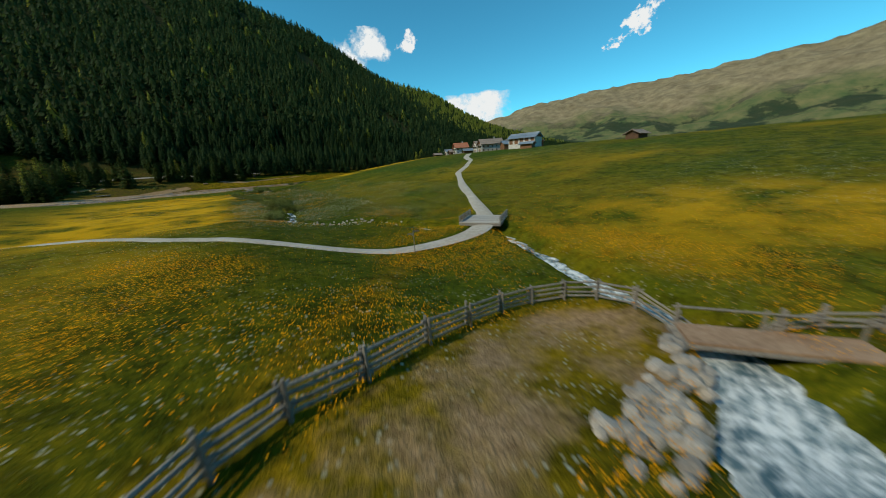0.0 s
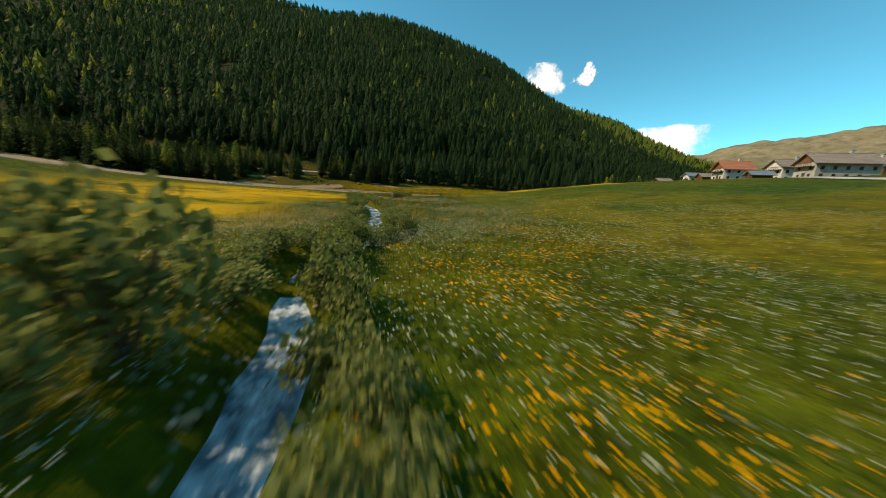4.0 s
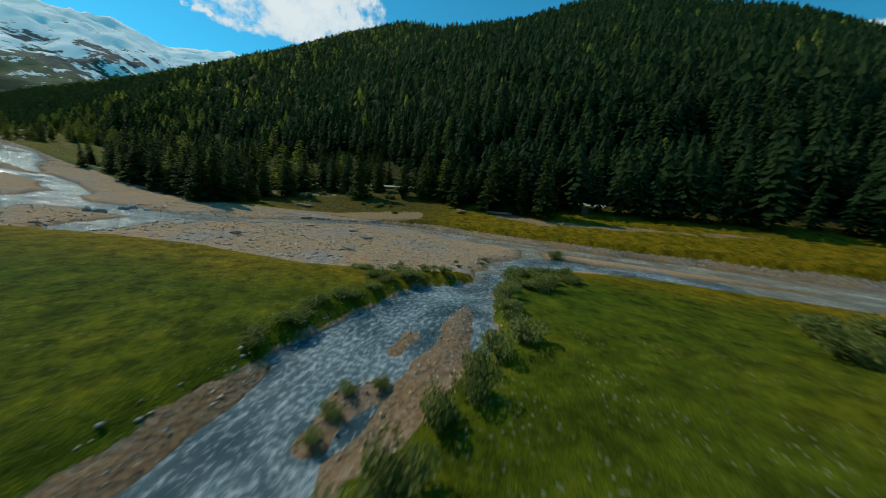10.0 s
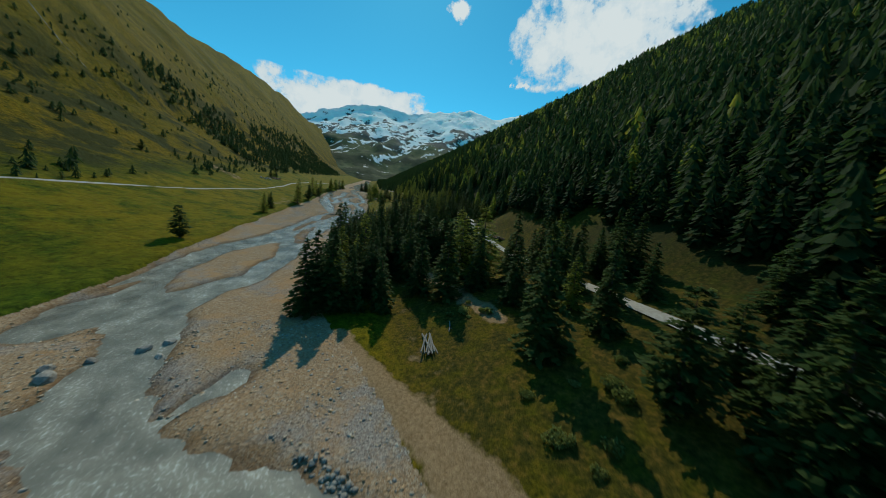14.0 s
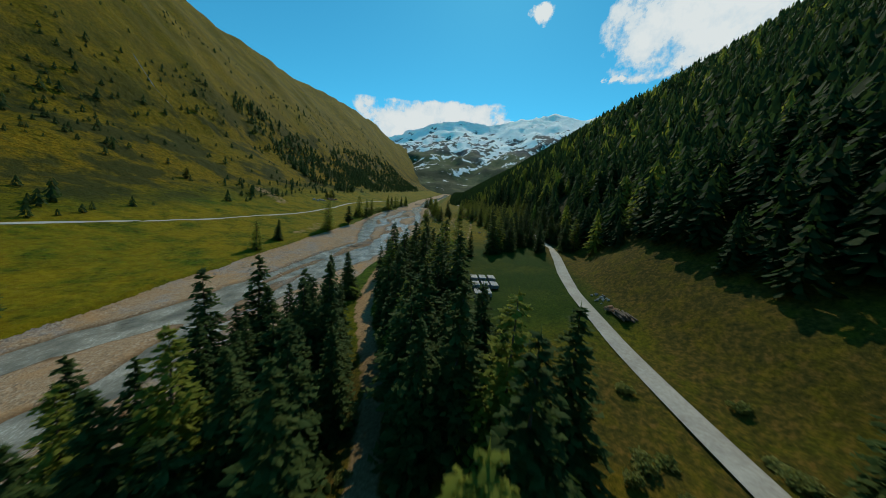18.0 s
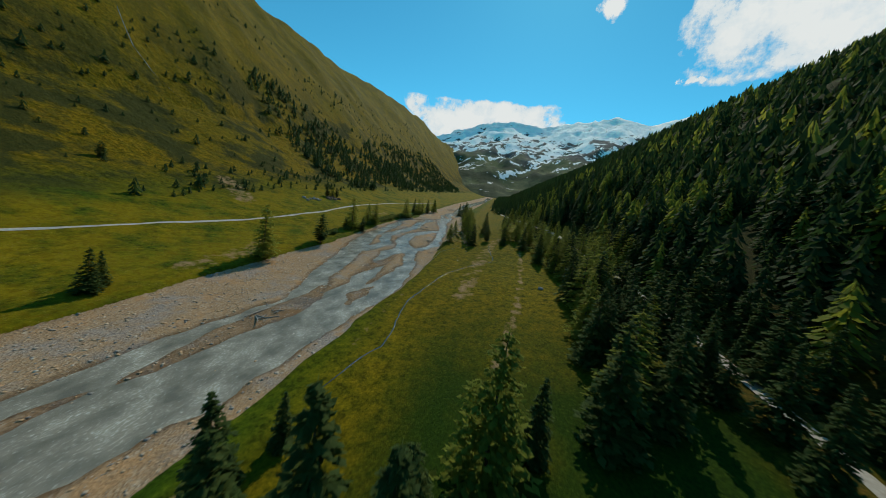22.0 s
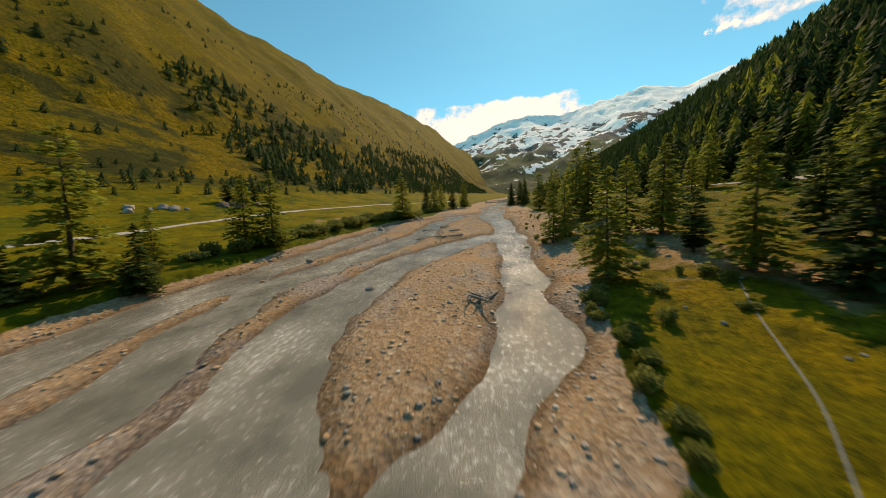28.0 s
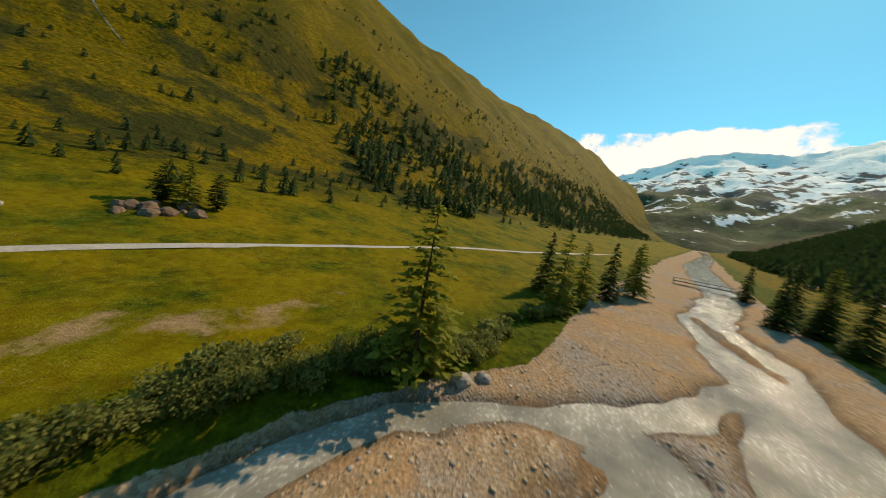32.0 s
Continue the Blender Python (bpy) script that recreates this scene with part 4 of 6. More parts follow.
def mass_tree(rng, height, radius, rings, per, kind):
    """Crown of a tree in the mass: rings of small hanging boughs, lapped like shingles."""
    verts, tris = [], []
    for k in range(rings):
        t = (k + 0.15) / rings
        lift = height * (1 - 0.02) / rings
        count = max(3, int(round(per * (0.35 + 0.65 * crown_reach(t, kind)))))
        spin = rng.uniform(0, 6.28)
        for b in range(count):
            a = spin + 6.283 * b / count + rng.uniform(-0.3, 0.3)
            r = radius * crown_reach(t, kind) * rng.uniform(0.7, 1.2) + 0.12
            way, side = np.array([math.cos(a), math.sin(a), 0]), np.array([-math.sin(a), math.cos(a), 0])
            z = height * (0.03 + 0.97 * t) + rng.uniform(-0.3, 0.3) * lift
            w = (r * 3.4 / count + 0.25) * rng.uniform(0.8, 1.25)
            i = len(verts)
            verts += [way * r * 0.25 + np.array([0, 0, z + lift * rng.uniform(0.9, 1.5)]), way * r + side * w * 0.5 + np.array([0, 0, z - 0.1 * lift]), way * r * 1.12 + np.array([0, 0, z - rng.uniform(0.2, 0.5) * lift]), way * r - side * w * 0.5 + np.array([0, 0, z - 0.1 * lift])]
            tris += [(i, i + 1, i + 2), (i, i + 2, i + 3)]
    i = len(verts)
    verts += [np.array([0.25, 0, height * 0.9]), np.array([-0.15, 0.2, height * 0.9]), np.array([-0.15, -0.2, height * 0.9]), np.array([0, 0, height * 1.03])]
    tris += [(i, i + 1, i + 3), (i + 1, i + 2, i + 3), (i + 2, i, i + 3)]
    return np.array(verts, np.float32), np.array(tris, np.int32)


def trunk_mesh(height, radius, rng):
    rings, sides = 7, 7
    v, f = [], []
    for k in range(rings):
        t = k / (rings - 1)
        r = radius * (1 - 0.9 * t) * (1.35 if k == 0 else 1)
        for j in range(sides):
            a = 6.283 * j / sides
            v.append((r * math.cos(a) + 0.04 * height * 0.1 * math.sin(3 * t), r * math.sin(a), height * t * 0.96 - 0.3 * (k == 0)))
    for k in range(rings - 1):
        for j in range(sides):
            f.append((k * sides + j, k * sides + (j + 1) % sides, (k + 1) * sides + (j + 1) % sides, (k + 1) * sides + j))
    return mesh_of("trunk", v, f, BARK, True)


tree_rng = np.random.default_rng(7)
TREES = {}
for kind, count, height, radius, mat_, whorls, per, tufts, gap, droop, airy, size in (
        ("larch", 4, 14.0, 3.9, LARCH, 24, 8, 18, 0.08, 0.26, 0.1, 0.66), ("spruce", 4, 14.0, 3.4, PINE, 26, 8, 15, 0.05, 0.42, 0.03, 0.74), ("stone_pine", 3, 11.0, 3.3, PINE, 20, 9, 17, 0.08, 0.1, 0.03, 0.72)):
    TREES[kind] = []
    for _ in range(count):
        v, f = conifer(tree_rng, height, radius, kind, whorls, per, tufts, gap, droop, airy, size)
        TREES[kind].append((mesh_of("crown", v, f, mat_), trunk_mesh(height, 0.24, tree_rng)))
WORDS = {"larch": "light green larch with airy drooping boughs", "spruce": "dark green spruce with a pointed crown", "stone_pine": "dense dark green stone pine with a rounded crown"}


def tree(kind, s, u, scale, k, where=""):
    crown, trunk = TREES[kind][k % len(TREES[kind])]
    root = new(kind, None)
    x, y = to_xy(s, u)
    root.matrix_world = pose(x, y, at_ground(s, u) - 0.05, tree_rng.uniform(-2, 2), tree_rng.uniform(-2, 2), tree_rng.uniform(0, 360)) @ Matrix.Diagonal((scale * tree_rng.uniform(0.9, 1.12), scale * tree_rng.uniform(0.9, 1.12), scale, 1))
    for name, me in (("crown", crown), ("trunk", trunk)):
        ob = new(name, me)
        ob.parent = root
    tagged(root, label=WORDS[kind] + where, category="tree", group=kind + " trees in the valley")


LEFT_BANK = [("larch", 228.5, -26.5, 1.15), ("stone_pine", 255, -25, 1), ("larch", 177, -30, 0.72), ("spruce", 193.3, -32, 0.62), ("spruce", 196.5, -34, 0.5), ("stone_pine", 115.6, -32, 0.85), ("larch", 285, -28, 1.1),
             ("spruce", 287.5, -23.5, 0.5), ("stone_pine", 281, -29, 0.45), ("larch", 303, -28, 0.8), ("larch", 305.2, -25, 0.85), ("larch", 293, -31, 0.5), ("larch", 349, -21.3, 0.98), ("spruce", 385, -26, 0.8),
             ("larch", 379, -21, 0.9), ("larch", 387, -20, 0.8), ("spruce", 398, -18, 0.85), ("larch", 410, -15, 0.9), ("spruce", 423, -17, 0.8)]
RIGHT_BANK = [("larch", 293.2, 19.5, 0.62), ("larch", 310, 17, 0.5), ("larch", 314, 19, 0.62), ("larch", 311, 26, 0.72), ("larch", 308.5, 29, 0.75), ("stone_pine", 299.4, 28, 0.5), ("larch", 293, 28.5, 0.72),
              ("stone_pine", 299.7, 37, 0.75), ("larch", 330.5, 23, 1), ("larch", 326.7, 24.5, 1.02), ("larch", 366.4, 18, 0.85), ("larch", 356, 21, 0.62), ("larch", 347.6, 24, 0.8), ("spruce", 341.5, 24, 0.5),
              ("larch", 366.3, 21.5, 0.9), ("larch", 359.4, 22.4, 0.85), ("larch", 355.5, 24.5, 0.72), ("spruce", 453, 6, 0.8), ("spruce", 416, 7.5, 0.8), ("spruce", 414, 12, 0.72), ("larch", 420, 14, 0.9),
              ("spruce", 432, 11, 0.9), ("spruce", 289, 31, 0.72), ("spruce", 322, 35, 0.9), ("spruce", 293, 45, 0.6), ("spruce", 285, 53, 0.75), ("spruce", 404, 14, 0.8)]
MEADOW_TREES = [("spruce", 266, 57.5, 0.8), ("spruce", 261, 62.5, 0.8), ("spruce", 229, 62.5, 0.85), ("larch", 227.5, 68, 0.8), ("spruce", 200, 57.5, 0.9), ("spruce", 163.2, 21, 0.7), ("spruce", 172, 19, 0.72),
                ("spruce", 157, 20, 0.7), ("spruce", 135.4, 14.4, 0.85), ("spruce", 142, 16.1, 0.8), ("spruce", 153.1, 12, 0.62), ("spruce", 178, 21, 0.45), ("stone_pine", 249, -122, 0.6), ("stone_pine", 345, -72, 0.62),
                ("larch", 341, -73, 0.6), ("stone_pine", 338, -75, 0.6)]
GROVE_END = [("larch", 177, 42, 1.1), ("stone_pine", 172, 36.5, 0.75), ("spruce", 180.5, 46.5, 0.65), ("spruce", 184, 55, 1.0), ("larch", 190, 58, 0.95), ("spruce", 188, 62, 0.9), ("spruce", 209, 66, 0.8), ("spruce", 215, 64, 0.75)]
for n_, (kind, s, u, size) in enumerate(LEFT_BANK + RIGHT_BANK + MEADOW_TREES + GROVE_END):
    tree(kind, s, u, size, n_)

# the grove on the forest side and the wood's edge, thinning towards the open meadow
GROVE_SPOTS = []
grove_rng = np.random.default_rng(12)


def settle(count, s_span, u_span, room, chance):
    made = 0
    for _ in range(count * 40):
        if made >= count:
            return
        s, u = grove_rng.uniform(*s_span), grove_rng.uniform(*u_span)
        if grove_rng.random() > chance(s, u) or any((s - a) ** 2 + (u - b) ** 2 < room**2 for a, b in GROVE_SPOTS):
            continue
        if abs(u - np.interp(s, [-20, 40, 96, 119, 154, 173, 206, 247, 286, 352, 400, 470], [56, 60, 66, 67.5, 72.3, 75, 77.7, 80.3, 77, 71, 60, 45])) < 3.0:
            continue
        GROVE_SPOTS.append((s, u))
        made += 1


def lane(s):
    """The cart track through the grove."""
    return np.interp(s, [60, 77, 93, 109, 120, 137, 148, 170], [41, 37.7, 33.8, 31.2, 27.3, 21.1, 19.2, 17.3])


settle(56, (70, 126), (9, 30), 3.4, lambda s, u: float(np.interp(s, [70, 110, 165], [9.5, 11.5, 16]) < u < lane(s) - 4.0) * (1.0 if s > 94 else float(u < 23)))
settle(64, (98, 166), (24, 50), 3.3, lambda s, u: float(lane(s) + 4.2 < u < lane(s) + np.interp(s, [84, 95, 120, 140, 165], [7, 12, 14.5, 20, 19])))
settle(7, (72, 98), (29, 50), 5.0, lambda s, u: float(abs(u - lane(s)) > 3))
settle(18, (64, 94), (55, 74), 4.0, lambda s, u: float(u > np.interp(s, [64, 80, 94], [54, 58, 66])))
settle(24, (-12, 32), (42, 58), 3.6, lambda s, u: 1.0 if u > 47 else 0.2)
settle(13, (34, 84), (40, 68), 5.0, lambda s, u: 0.4 if u < 50 else 1.0)
settle(34, (196, 262), (52, 74), 3.6, lambda s, u: float(u > np.interp(s, [196, 205, 230, 262], [56, 57, 60, 62])))
settle(52, (178, 300), (50, 86), 3.8, lambda s, u: float(u > np.interp(s, [178, 220, 300], [72, 66, 56])) * (1.0 if u > 70 else 0.4))
settle(16, (300, 430), (26, 66), 5.0, lambda s, u: 0.06 + 0.9 * float(u > 46))
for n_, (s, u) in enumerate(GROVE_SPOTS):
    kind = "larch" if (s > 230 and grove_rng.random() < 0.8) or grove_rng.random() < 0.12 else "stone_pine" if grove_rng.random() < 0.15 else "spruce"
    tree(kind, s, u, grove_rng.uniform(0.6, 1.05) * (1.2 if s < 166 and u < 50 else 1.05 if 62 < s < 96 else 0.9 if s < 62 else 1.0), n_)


def wood(name, spots, sizes, variants, material, label):
    """Many trees as one mass."""
    vs, fs, at = [], [], 0
    pick = tree_rng.integers(0, len(variants), len(spots))
    for k, (v, f) in enumerate(variants):
        sel = spots[pick == k]
        size = sizes[pick == k]
        if not len(sel):
            continue
        a = tree_rng.uniform(0, 6.283, len(sel))
        ca, sa = np.cos(a)[:, None], np.sin(a)[:, None]
        x = (v[None, :, 0] * ca - v[None, :, 1] * sa) * size[:, None] + sel[:, 0:1]
        y = (v[None, :, 0] * sa + v[None, :, 1] * ca) * size[:, None] + sel[:, 1:2]
        z = v[None, :, 2] * size[:, None] + sel[:, 2:3]
        vs.append(np.stack([x, y, z], -1).reshape(-1, 3))
        fs.append((f[None] + (np.arange(len(sel)) * len(v))[:, None, None]).reshape(-1, 3) + at)
        at += len(vs[-1])
    me = mesh_of(name, np.concatenate(vs), np.concatenate(fs), material)
    tagged(new(name, me), label=label, category="forest", kind="stuff")


MIDV = [mass_tree(tree_rng, 13.5, 3.3, 13, 11, "stone_pine" if k % 3 == 2 else "spruce") for k in range(6)]
FARV = [mass_tree(tree_rng, 12, 3.6, 5, 6, "stone_pine" if k % 3 == 2 else "spruce") for k in range(6)]
BUSHV = [mass_tree(tree_rng, 6.0, 2.1, 5, 7, "stone_pine" if k % 2 else "spruce") for k in range(4)]


def spread(s0, s1, u0, u1, step, rng):
    s, u = np.meshgrid(np.arange(s0, s1, step), np.arange(u0, u1, step), indexing="ij")
    s, u = (s + rng.uniform(-0.45, 0.45, s.shape) * step).ravel(), (u + rng.uniform(-0.45, 0.45, u.shape) * step).ravel()
    return s, u


def planted(s, u, low, high, rng):
    x, y = to_xy(s, u)
    z = ground(s, u) - 0.3
    return np.stack([x, y, z], -1), rng.uniform(low, high, len(s))


wood_rng = np.random.default_rng(5)
s, u = spread(-260, 470, 42, 112, 4.6, wood_rng)
edge = np.interp(s, [-260, -100, 10, 38, 70, 165, 200, 260, 300, 440], [52, 45, 48, 68, 82, 87, 87, 86, 86, 60])
keep = (u > edge + 6 * fbm(s * 0.05, u * 0.05, 2, 3)) & (fbm(s * 0.035, u * 0.03, 3, 8) > -0.62) & (np.abs(u - np.interp(s, [-20, 40, 352, 400, 470], [56, 60, 71, 60, 45])) > 3)
p_, z_ = planted(s[keep], u[keep], 0.6, 1.3, wood_rng)
pale = wood_rng.random(len(p_)) < np.interp(s[keep], [0, 180, 300, 470], [0.03, 0.08, 0.35, 0.45])
wood("forest_edge_trees", p_[~pale], z_[~pale], MIDV, SPRUCE, "dense dark conifer forest on the lower slope")
wood("forest_edge_larches", p_[pale], z_[pale], MIDV, LARCH, "light green larches among the dark conifers")
s, u = spread(-700, 1300, 108, 572, 7.0, wood_rng)
keep = (wood_rng.random(len(s)) < np.interp(s, [450, 700], [1, 0.5])) & (u > np.interp(s, [-260, -255, 465, 470], [205, 112, 112, 210])) & (fbm(s * 0.02, u * 0.012, 3, 8) > -0.52)
keep &= ~((np.abs(s - 20 - (u - 330) * 0.25) < 5) & (u > 300))
p_, z_ = planted(s[keep], u[keep], 0.75, 1.4, wood_rng)
# extra larch below s -330 paints the far spur's sunlight into tree colour
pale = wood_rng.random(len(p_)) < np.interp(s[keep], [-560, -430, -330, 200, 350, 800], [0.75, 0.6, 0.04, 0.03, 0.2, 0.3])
wood("forest_slope_trees", p_[~pale], z_[~pale], FARV, SPRUCE, "dark conifer forest covering the mountain side")
wood("forest_slope_larches", p_[pale], z_[pale], FARV, LARCH, "light green trees on the mountain side: larches, and sunlight painted as larch downstream")
s, u = spread(-760, -255, 60, 210, 7.0, wood_rng)
p_, z_ = planted(s, u, 0.85, 1.3, wood_rng)
wood("forest_downstream_trees", p_, z_, FARV, SPRUCE, "conifer forest along the river below the hamlet")
s, u = spread(465, 1200, 30, 215, 7.6, wood_rng)
keep = u > 40 + 12 * fbm(s * 0.02, u * 0.02, 2, 5)
p_, z_ = planted(s[keep], u[keep], 0.8, 1.3, wood_rng)
wood("forest_upstream_trees", p_, z_, FARV, SPRUCE, "conifer forest at the head of the valley")
# the open slope: a dark band in the gully, single bushes elsewhere
s, u = spread(90, 1300, -330, -86, 5.4, wood_rng)
line = np.interp(s, [405, 430, 500, 600, 1000, 1300], [-82, -86, -86, -80, -92, -110])
top = np.interp(s, [405, 430, 480, 520, 650, 950, 1300], [-215, -236, -236, -212, -208, -240, -240])
band = (s > 408 + 8 * fbm(s * 0.03, u * 0.05, 2, 19)) & (u < line) & (u > top)
dens = np.where(band, np.interp(s, [405, 470, 560, 700, 1300], [0.95, 0.85, 0.5, 0.5, 0.5]) * np.clip(0.85 + 1.6 * fbm(s * 0.02, u * 0.03, 3, 16), 0.12, 1.5), np.clip(0.26 + 1.1 * fbm(s * 0.014, u * 0.022, 3, 6), 0.05, 0.7) * np.interp(u, [-300, -240, -200], [0.2, 0.5, 1]))
keep = wood_rng.random(len(s)) < dens
p_, z_ = planted(s[keep], u[keep], 0.45, 1.25, wood_rng)
z_ = z_ * np.where(band[keep], 1.3, np.where(wood_rng.random(len(z_)) < 0.12, 1.0, 0.58))
wood("slope_scattered_trees", p_, z_, BUSHV, SPRUCE, "scattered dark conifers and shrubs on the grassy slope")

# ---- building helpers ----
def box(bm, x0, y0, z0, x1, y1, z1, turn=None):
    c = [(x0, y0, z0), (x1, y0, z0), (x1, y1, z0), (x0, y1, z0), (x0, y0, z1), (x1, y0, z1), (x1, y1, z1), (x0, y1, z1)]
    v = [bm.verts.new(turn @ Vector(p) if turn else p) for p in c]
    for f in ((3, 2, 1, 0), (4, 5, 6, 7), (0, 1, 5, 4), (1, 2, 6, 5), (2, 3, 7, 6), (3, 0, 4, 7)):
        bm.faces.new([v[i] for i in f])


def boxes(*spans):
    bm = bmesh.new()
    for span in spans:
        box(bm, *span)
    return bm


def log_of(bm, a, b, r0, r1, sides=7):
    """A tapering round log between two places."""
    a, b = Vector(a), Vector(b)
    turn = (b - a).to_track_quat("Z", "Y").to_matrix()
    rings = []
    for p, r in ((a, r0), (b, r1)):
        rings.append([bm.verts.new(p + turn @ Vector((r * math.cos(6.283 * k / sides), r * math.sin(6.283 * k / sides), 0))) for k in range(sides)])
    for k in range(sides):
        bm.faces.new((rings[0][k], rings[0][(k + 1) % sides], rings[1][(k + 1) % sides], rings[1][k]))
    bm.faces.new(rings[0][::-1])
    bm.faces.new(rings[1])


PLASTER = simple("white_lime_plaster", (0.55, 0.53, 0.48), (0.82, 0.8, 0.76), 1.2, 0.9, 0.15, 0.02)
GREYWALL = simple("grey_lime_plaster", (0.36, 0.34, 0.31), (0.58, 0.56, 0.52), 1.0, 0.9, 0.2, 0.02)
REDROOF = simple("red_brown_roof_tiles", (0.3, 0.1, 0.05), (0.5, 0.19, 0.1), 2.5, 0.8, 0.5, 0.05, stretch=(1, 4, 4))
SHINGLE = simple("weathered_shingle_roof", (0.15, 0.11, 0.085), (0.36, 0.29, 0.24), 2.2, 0.85, 0.5, 0.05, stretch=(1, 3, 3))
TINROOF = simple("grey_metal_roof", (0.28, 0.31, 0.34), (0.48, 0.51, 0.54), 1.2, 0.45, 0.1, 0.01, metal=0.6)
GLASS = simple("dark_window_glass", (0.015, 0.018, 0.022), (0.04, 0.045, 0.05), 2, 0.08, 0.02)
BOARDS = simple("brown_barn_boards", (0.11, 0.05, 0.022), (0.3, 0.15, 0.07), 5, 0.8, 0.4, 0.02, stretch=(5, 5, 0.5))


def gable_bm(x0, x1, w, h, rise):
    bm = bmesh.new()
    v = [bm.verts.new(p) for p in ((x0, -w / 2, h), (x0, w / 2, h), (x0, 0, h + rise), (x1, -w / 2, h), (x1, w / 2, h), (x1, 0, h + rise))]
    for f in ((0, 2, 1), (3, 4, 5), (0, 1, 4, 3), (1, 2, 5, 4), (0, 3, 5, 2)):
        bm.faces.new([v[i] for i in f])
    return bm


def house(name, s, u, turn, length, width, eave, rise, wall, roof, gable, windows, label, balcony=False, chimney=True, panels=0, door=True, sink=0.8):
    """A house with its ridge along x: walls, gables, two roof sides, windows with frame and pane, door, balcony, chimney."""
    length, width, eave, rise = 0.8 * length, 0.8 * width, 0.8 * eave, 0.8 * rise
    root = new(name, None)
    x, y = to_xy(s, u)
    root.matrix_world = pose(x, y, at_ground(s, u), 0, 0, turn)
    part("wall", boxes((-length / 2, -width / 2, -sink, length / 2, width / 2, eave)), wall, root)
    for x0, x1 in ((-length / 2 + 0.01, -length / 2 + 0.35), (length / 2 - 0.35, length / 2 - 0.01)):
        part("gable", gable_bm(x0, x1, width - 0.02, eave, rise), gable, root)
    over, thick = 0.75, 0.2
    run = math.hypot(width / 2 + over, rise * (width / 2 + over) / (width / 2))
    for sg in (1, -1):
        m = Matrix.Translation((0, 0, eave + rise + 0.03)) @ Matrix.Rotation(-sg * math.atan2(rise, width / 2), 4, "X")
        rows = 9
        for k in range(rows):
            y0, y1 = run * k / rows, run * (k + 1) / rows + 0.05
            bm = bmesh.new()
            box(bm, -length / 2 - over, min(sg * y0, sg * y1), 0.0 - 0.012 * (k % 2), length / 2 + over, max(sg * y0, sg * y1), thick - 0.02 * (k % 2) * 1.0, m)
            part("roof_board", bm, roof, root)
    part("ridge_cap", boxes((-length / 2 - over, -0.18, eave + rise + 0.12, length / 2 + over, 0.18, eave + rise + 0.32)), roof, root)

    def window(px, py, pz, along_x, out, w=0.8, h=0.95):
        hole = new("window", None)
        hole.parent = root
        a = (w / 2, 0.05) if along_x else (0.05, w / 2)
        b = (w / 2 - 0.12, 0.08) if along_x else (0.08, w / 2 - 0.12)
        bm = bmesh.new()
        for q0, q1, z0, z1 in ((-1, 1, -h / 2, -h / 2 + 0.12), (-1, 1, h / 2 - 0.12, h / 2), (-1, -0.76, -h / 2, h / 2), (0.76, 1, -h / 2, h / 2), (-0.06, 0.06, -h / 2, h / 2)):
            if along_x:
                box(bm, px + q0 * w / 2, py - 0.06, pz + z0, px + q1 * w / 2, py + 0.06, pz + z1)
            else:
                box(bm, px - 0.06, py + q0 * w / 2, pz + z0, px + 0.06, py + q1 * w / 2, pz + z1)
        part("window_frame", bm, DARKWOOD, hole)
        part("pane", boxes((px - b[0], py - b[1] * 0.35, pz - h / 2 + 0.1, px + b[0], py + b[1] * 0.35, pz + h / 2 - 0.1) if along_x else (px - b[0] * 0.35, py - b[1], pz - h / 2 + 0.1, px + b[0] * 0.35, py + b[1], pz + h / 2 - 0.1)), GLASS, hole)

    cols, floors = windows
    for f in range(floors):
        z = 1.15 + f * 2.1
        for c in range(cols):
            px = -length / 2 + length * (c + 0.5) / cols
            for sg in (1, -1):
                window(px, sg * (width / 2 + 0.01), z, True, sg)
        if floors:
            for py in (-width * 0.25, width * 0.25):
                for sg in (1, -1):
                    window(sg * (length / 2 + 0.01), py, z, False, sg)
    for k in range(panels):
        px = -length / 2 + length * (k + 0.5) / panels
        for sg in (1, -1):
            part("board_panel", boxes((px - length / panels * 0.32, sg * width / 2 - 0.05, eave * 0.42, px + length / panels * 0.32, sg * width / 2 + 0.05, eave - 0.25)), BOARDS, root)
    if door:
        part("door", boxes((-length / 2 - 0.06, -0.55, 0, -length / 2 + 0.05, 0.55, 2.05)), DARKWOOD, root)
    if balcony:
        for sg in (-1,):
            deck = part("balcony", boxes((-length / 2 - 1.1, -width / 2 + 0.4, eave - 1.2, -length / 2 + 0.02, width / 2 - 0.4, eave - 1.05)), DARKWOOD, root)
            part("rail", boxes((-length / 2 - 1.12, -width / 2 + 0.4, eave - 0.35, -length / 2 - 1.0, width / 2 - 0.4, eave - 0.2)), DARKWOOD, deck)
            for k in range(9):
                py = -width / 2 + 0.5 + (width - 1.0) * k / 8
                part("baluster", boxes((-length / 2 - 1.1, py - 0.06, eave - 1.05, -length / 2 - 1.03, py + 0.06, eave - 0.3)), DARKWOOD, deck)
    if chimney:
        part("chimney", boxes((length * 0.18 - 0.35, -0.35, eave + rise * 0.6, length * 0.18 + 0.35, 0.35, eave + rise + 1.1), (length * 0.18 - 0.45, -0.45, eave + rise + 1.1, length * 0.18 + 0.45, 0.45, eave + rise + 1.22)), GREYWALL, root)
    return tagged(root, label=label, category="house", group="farm hamlet")


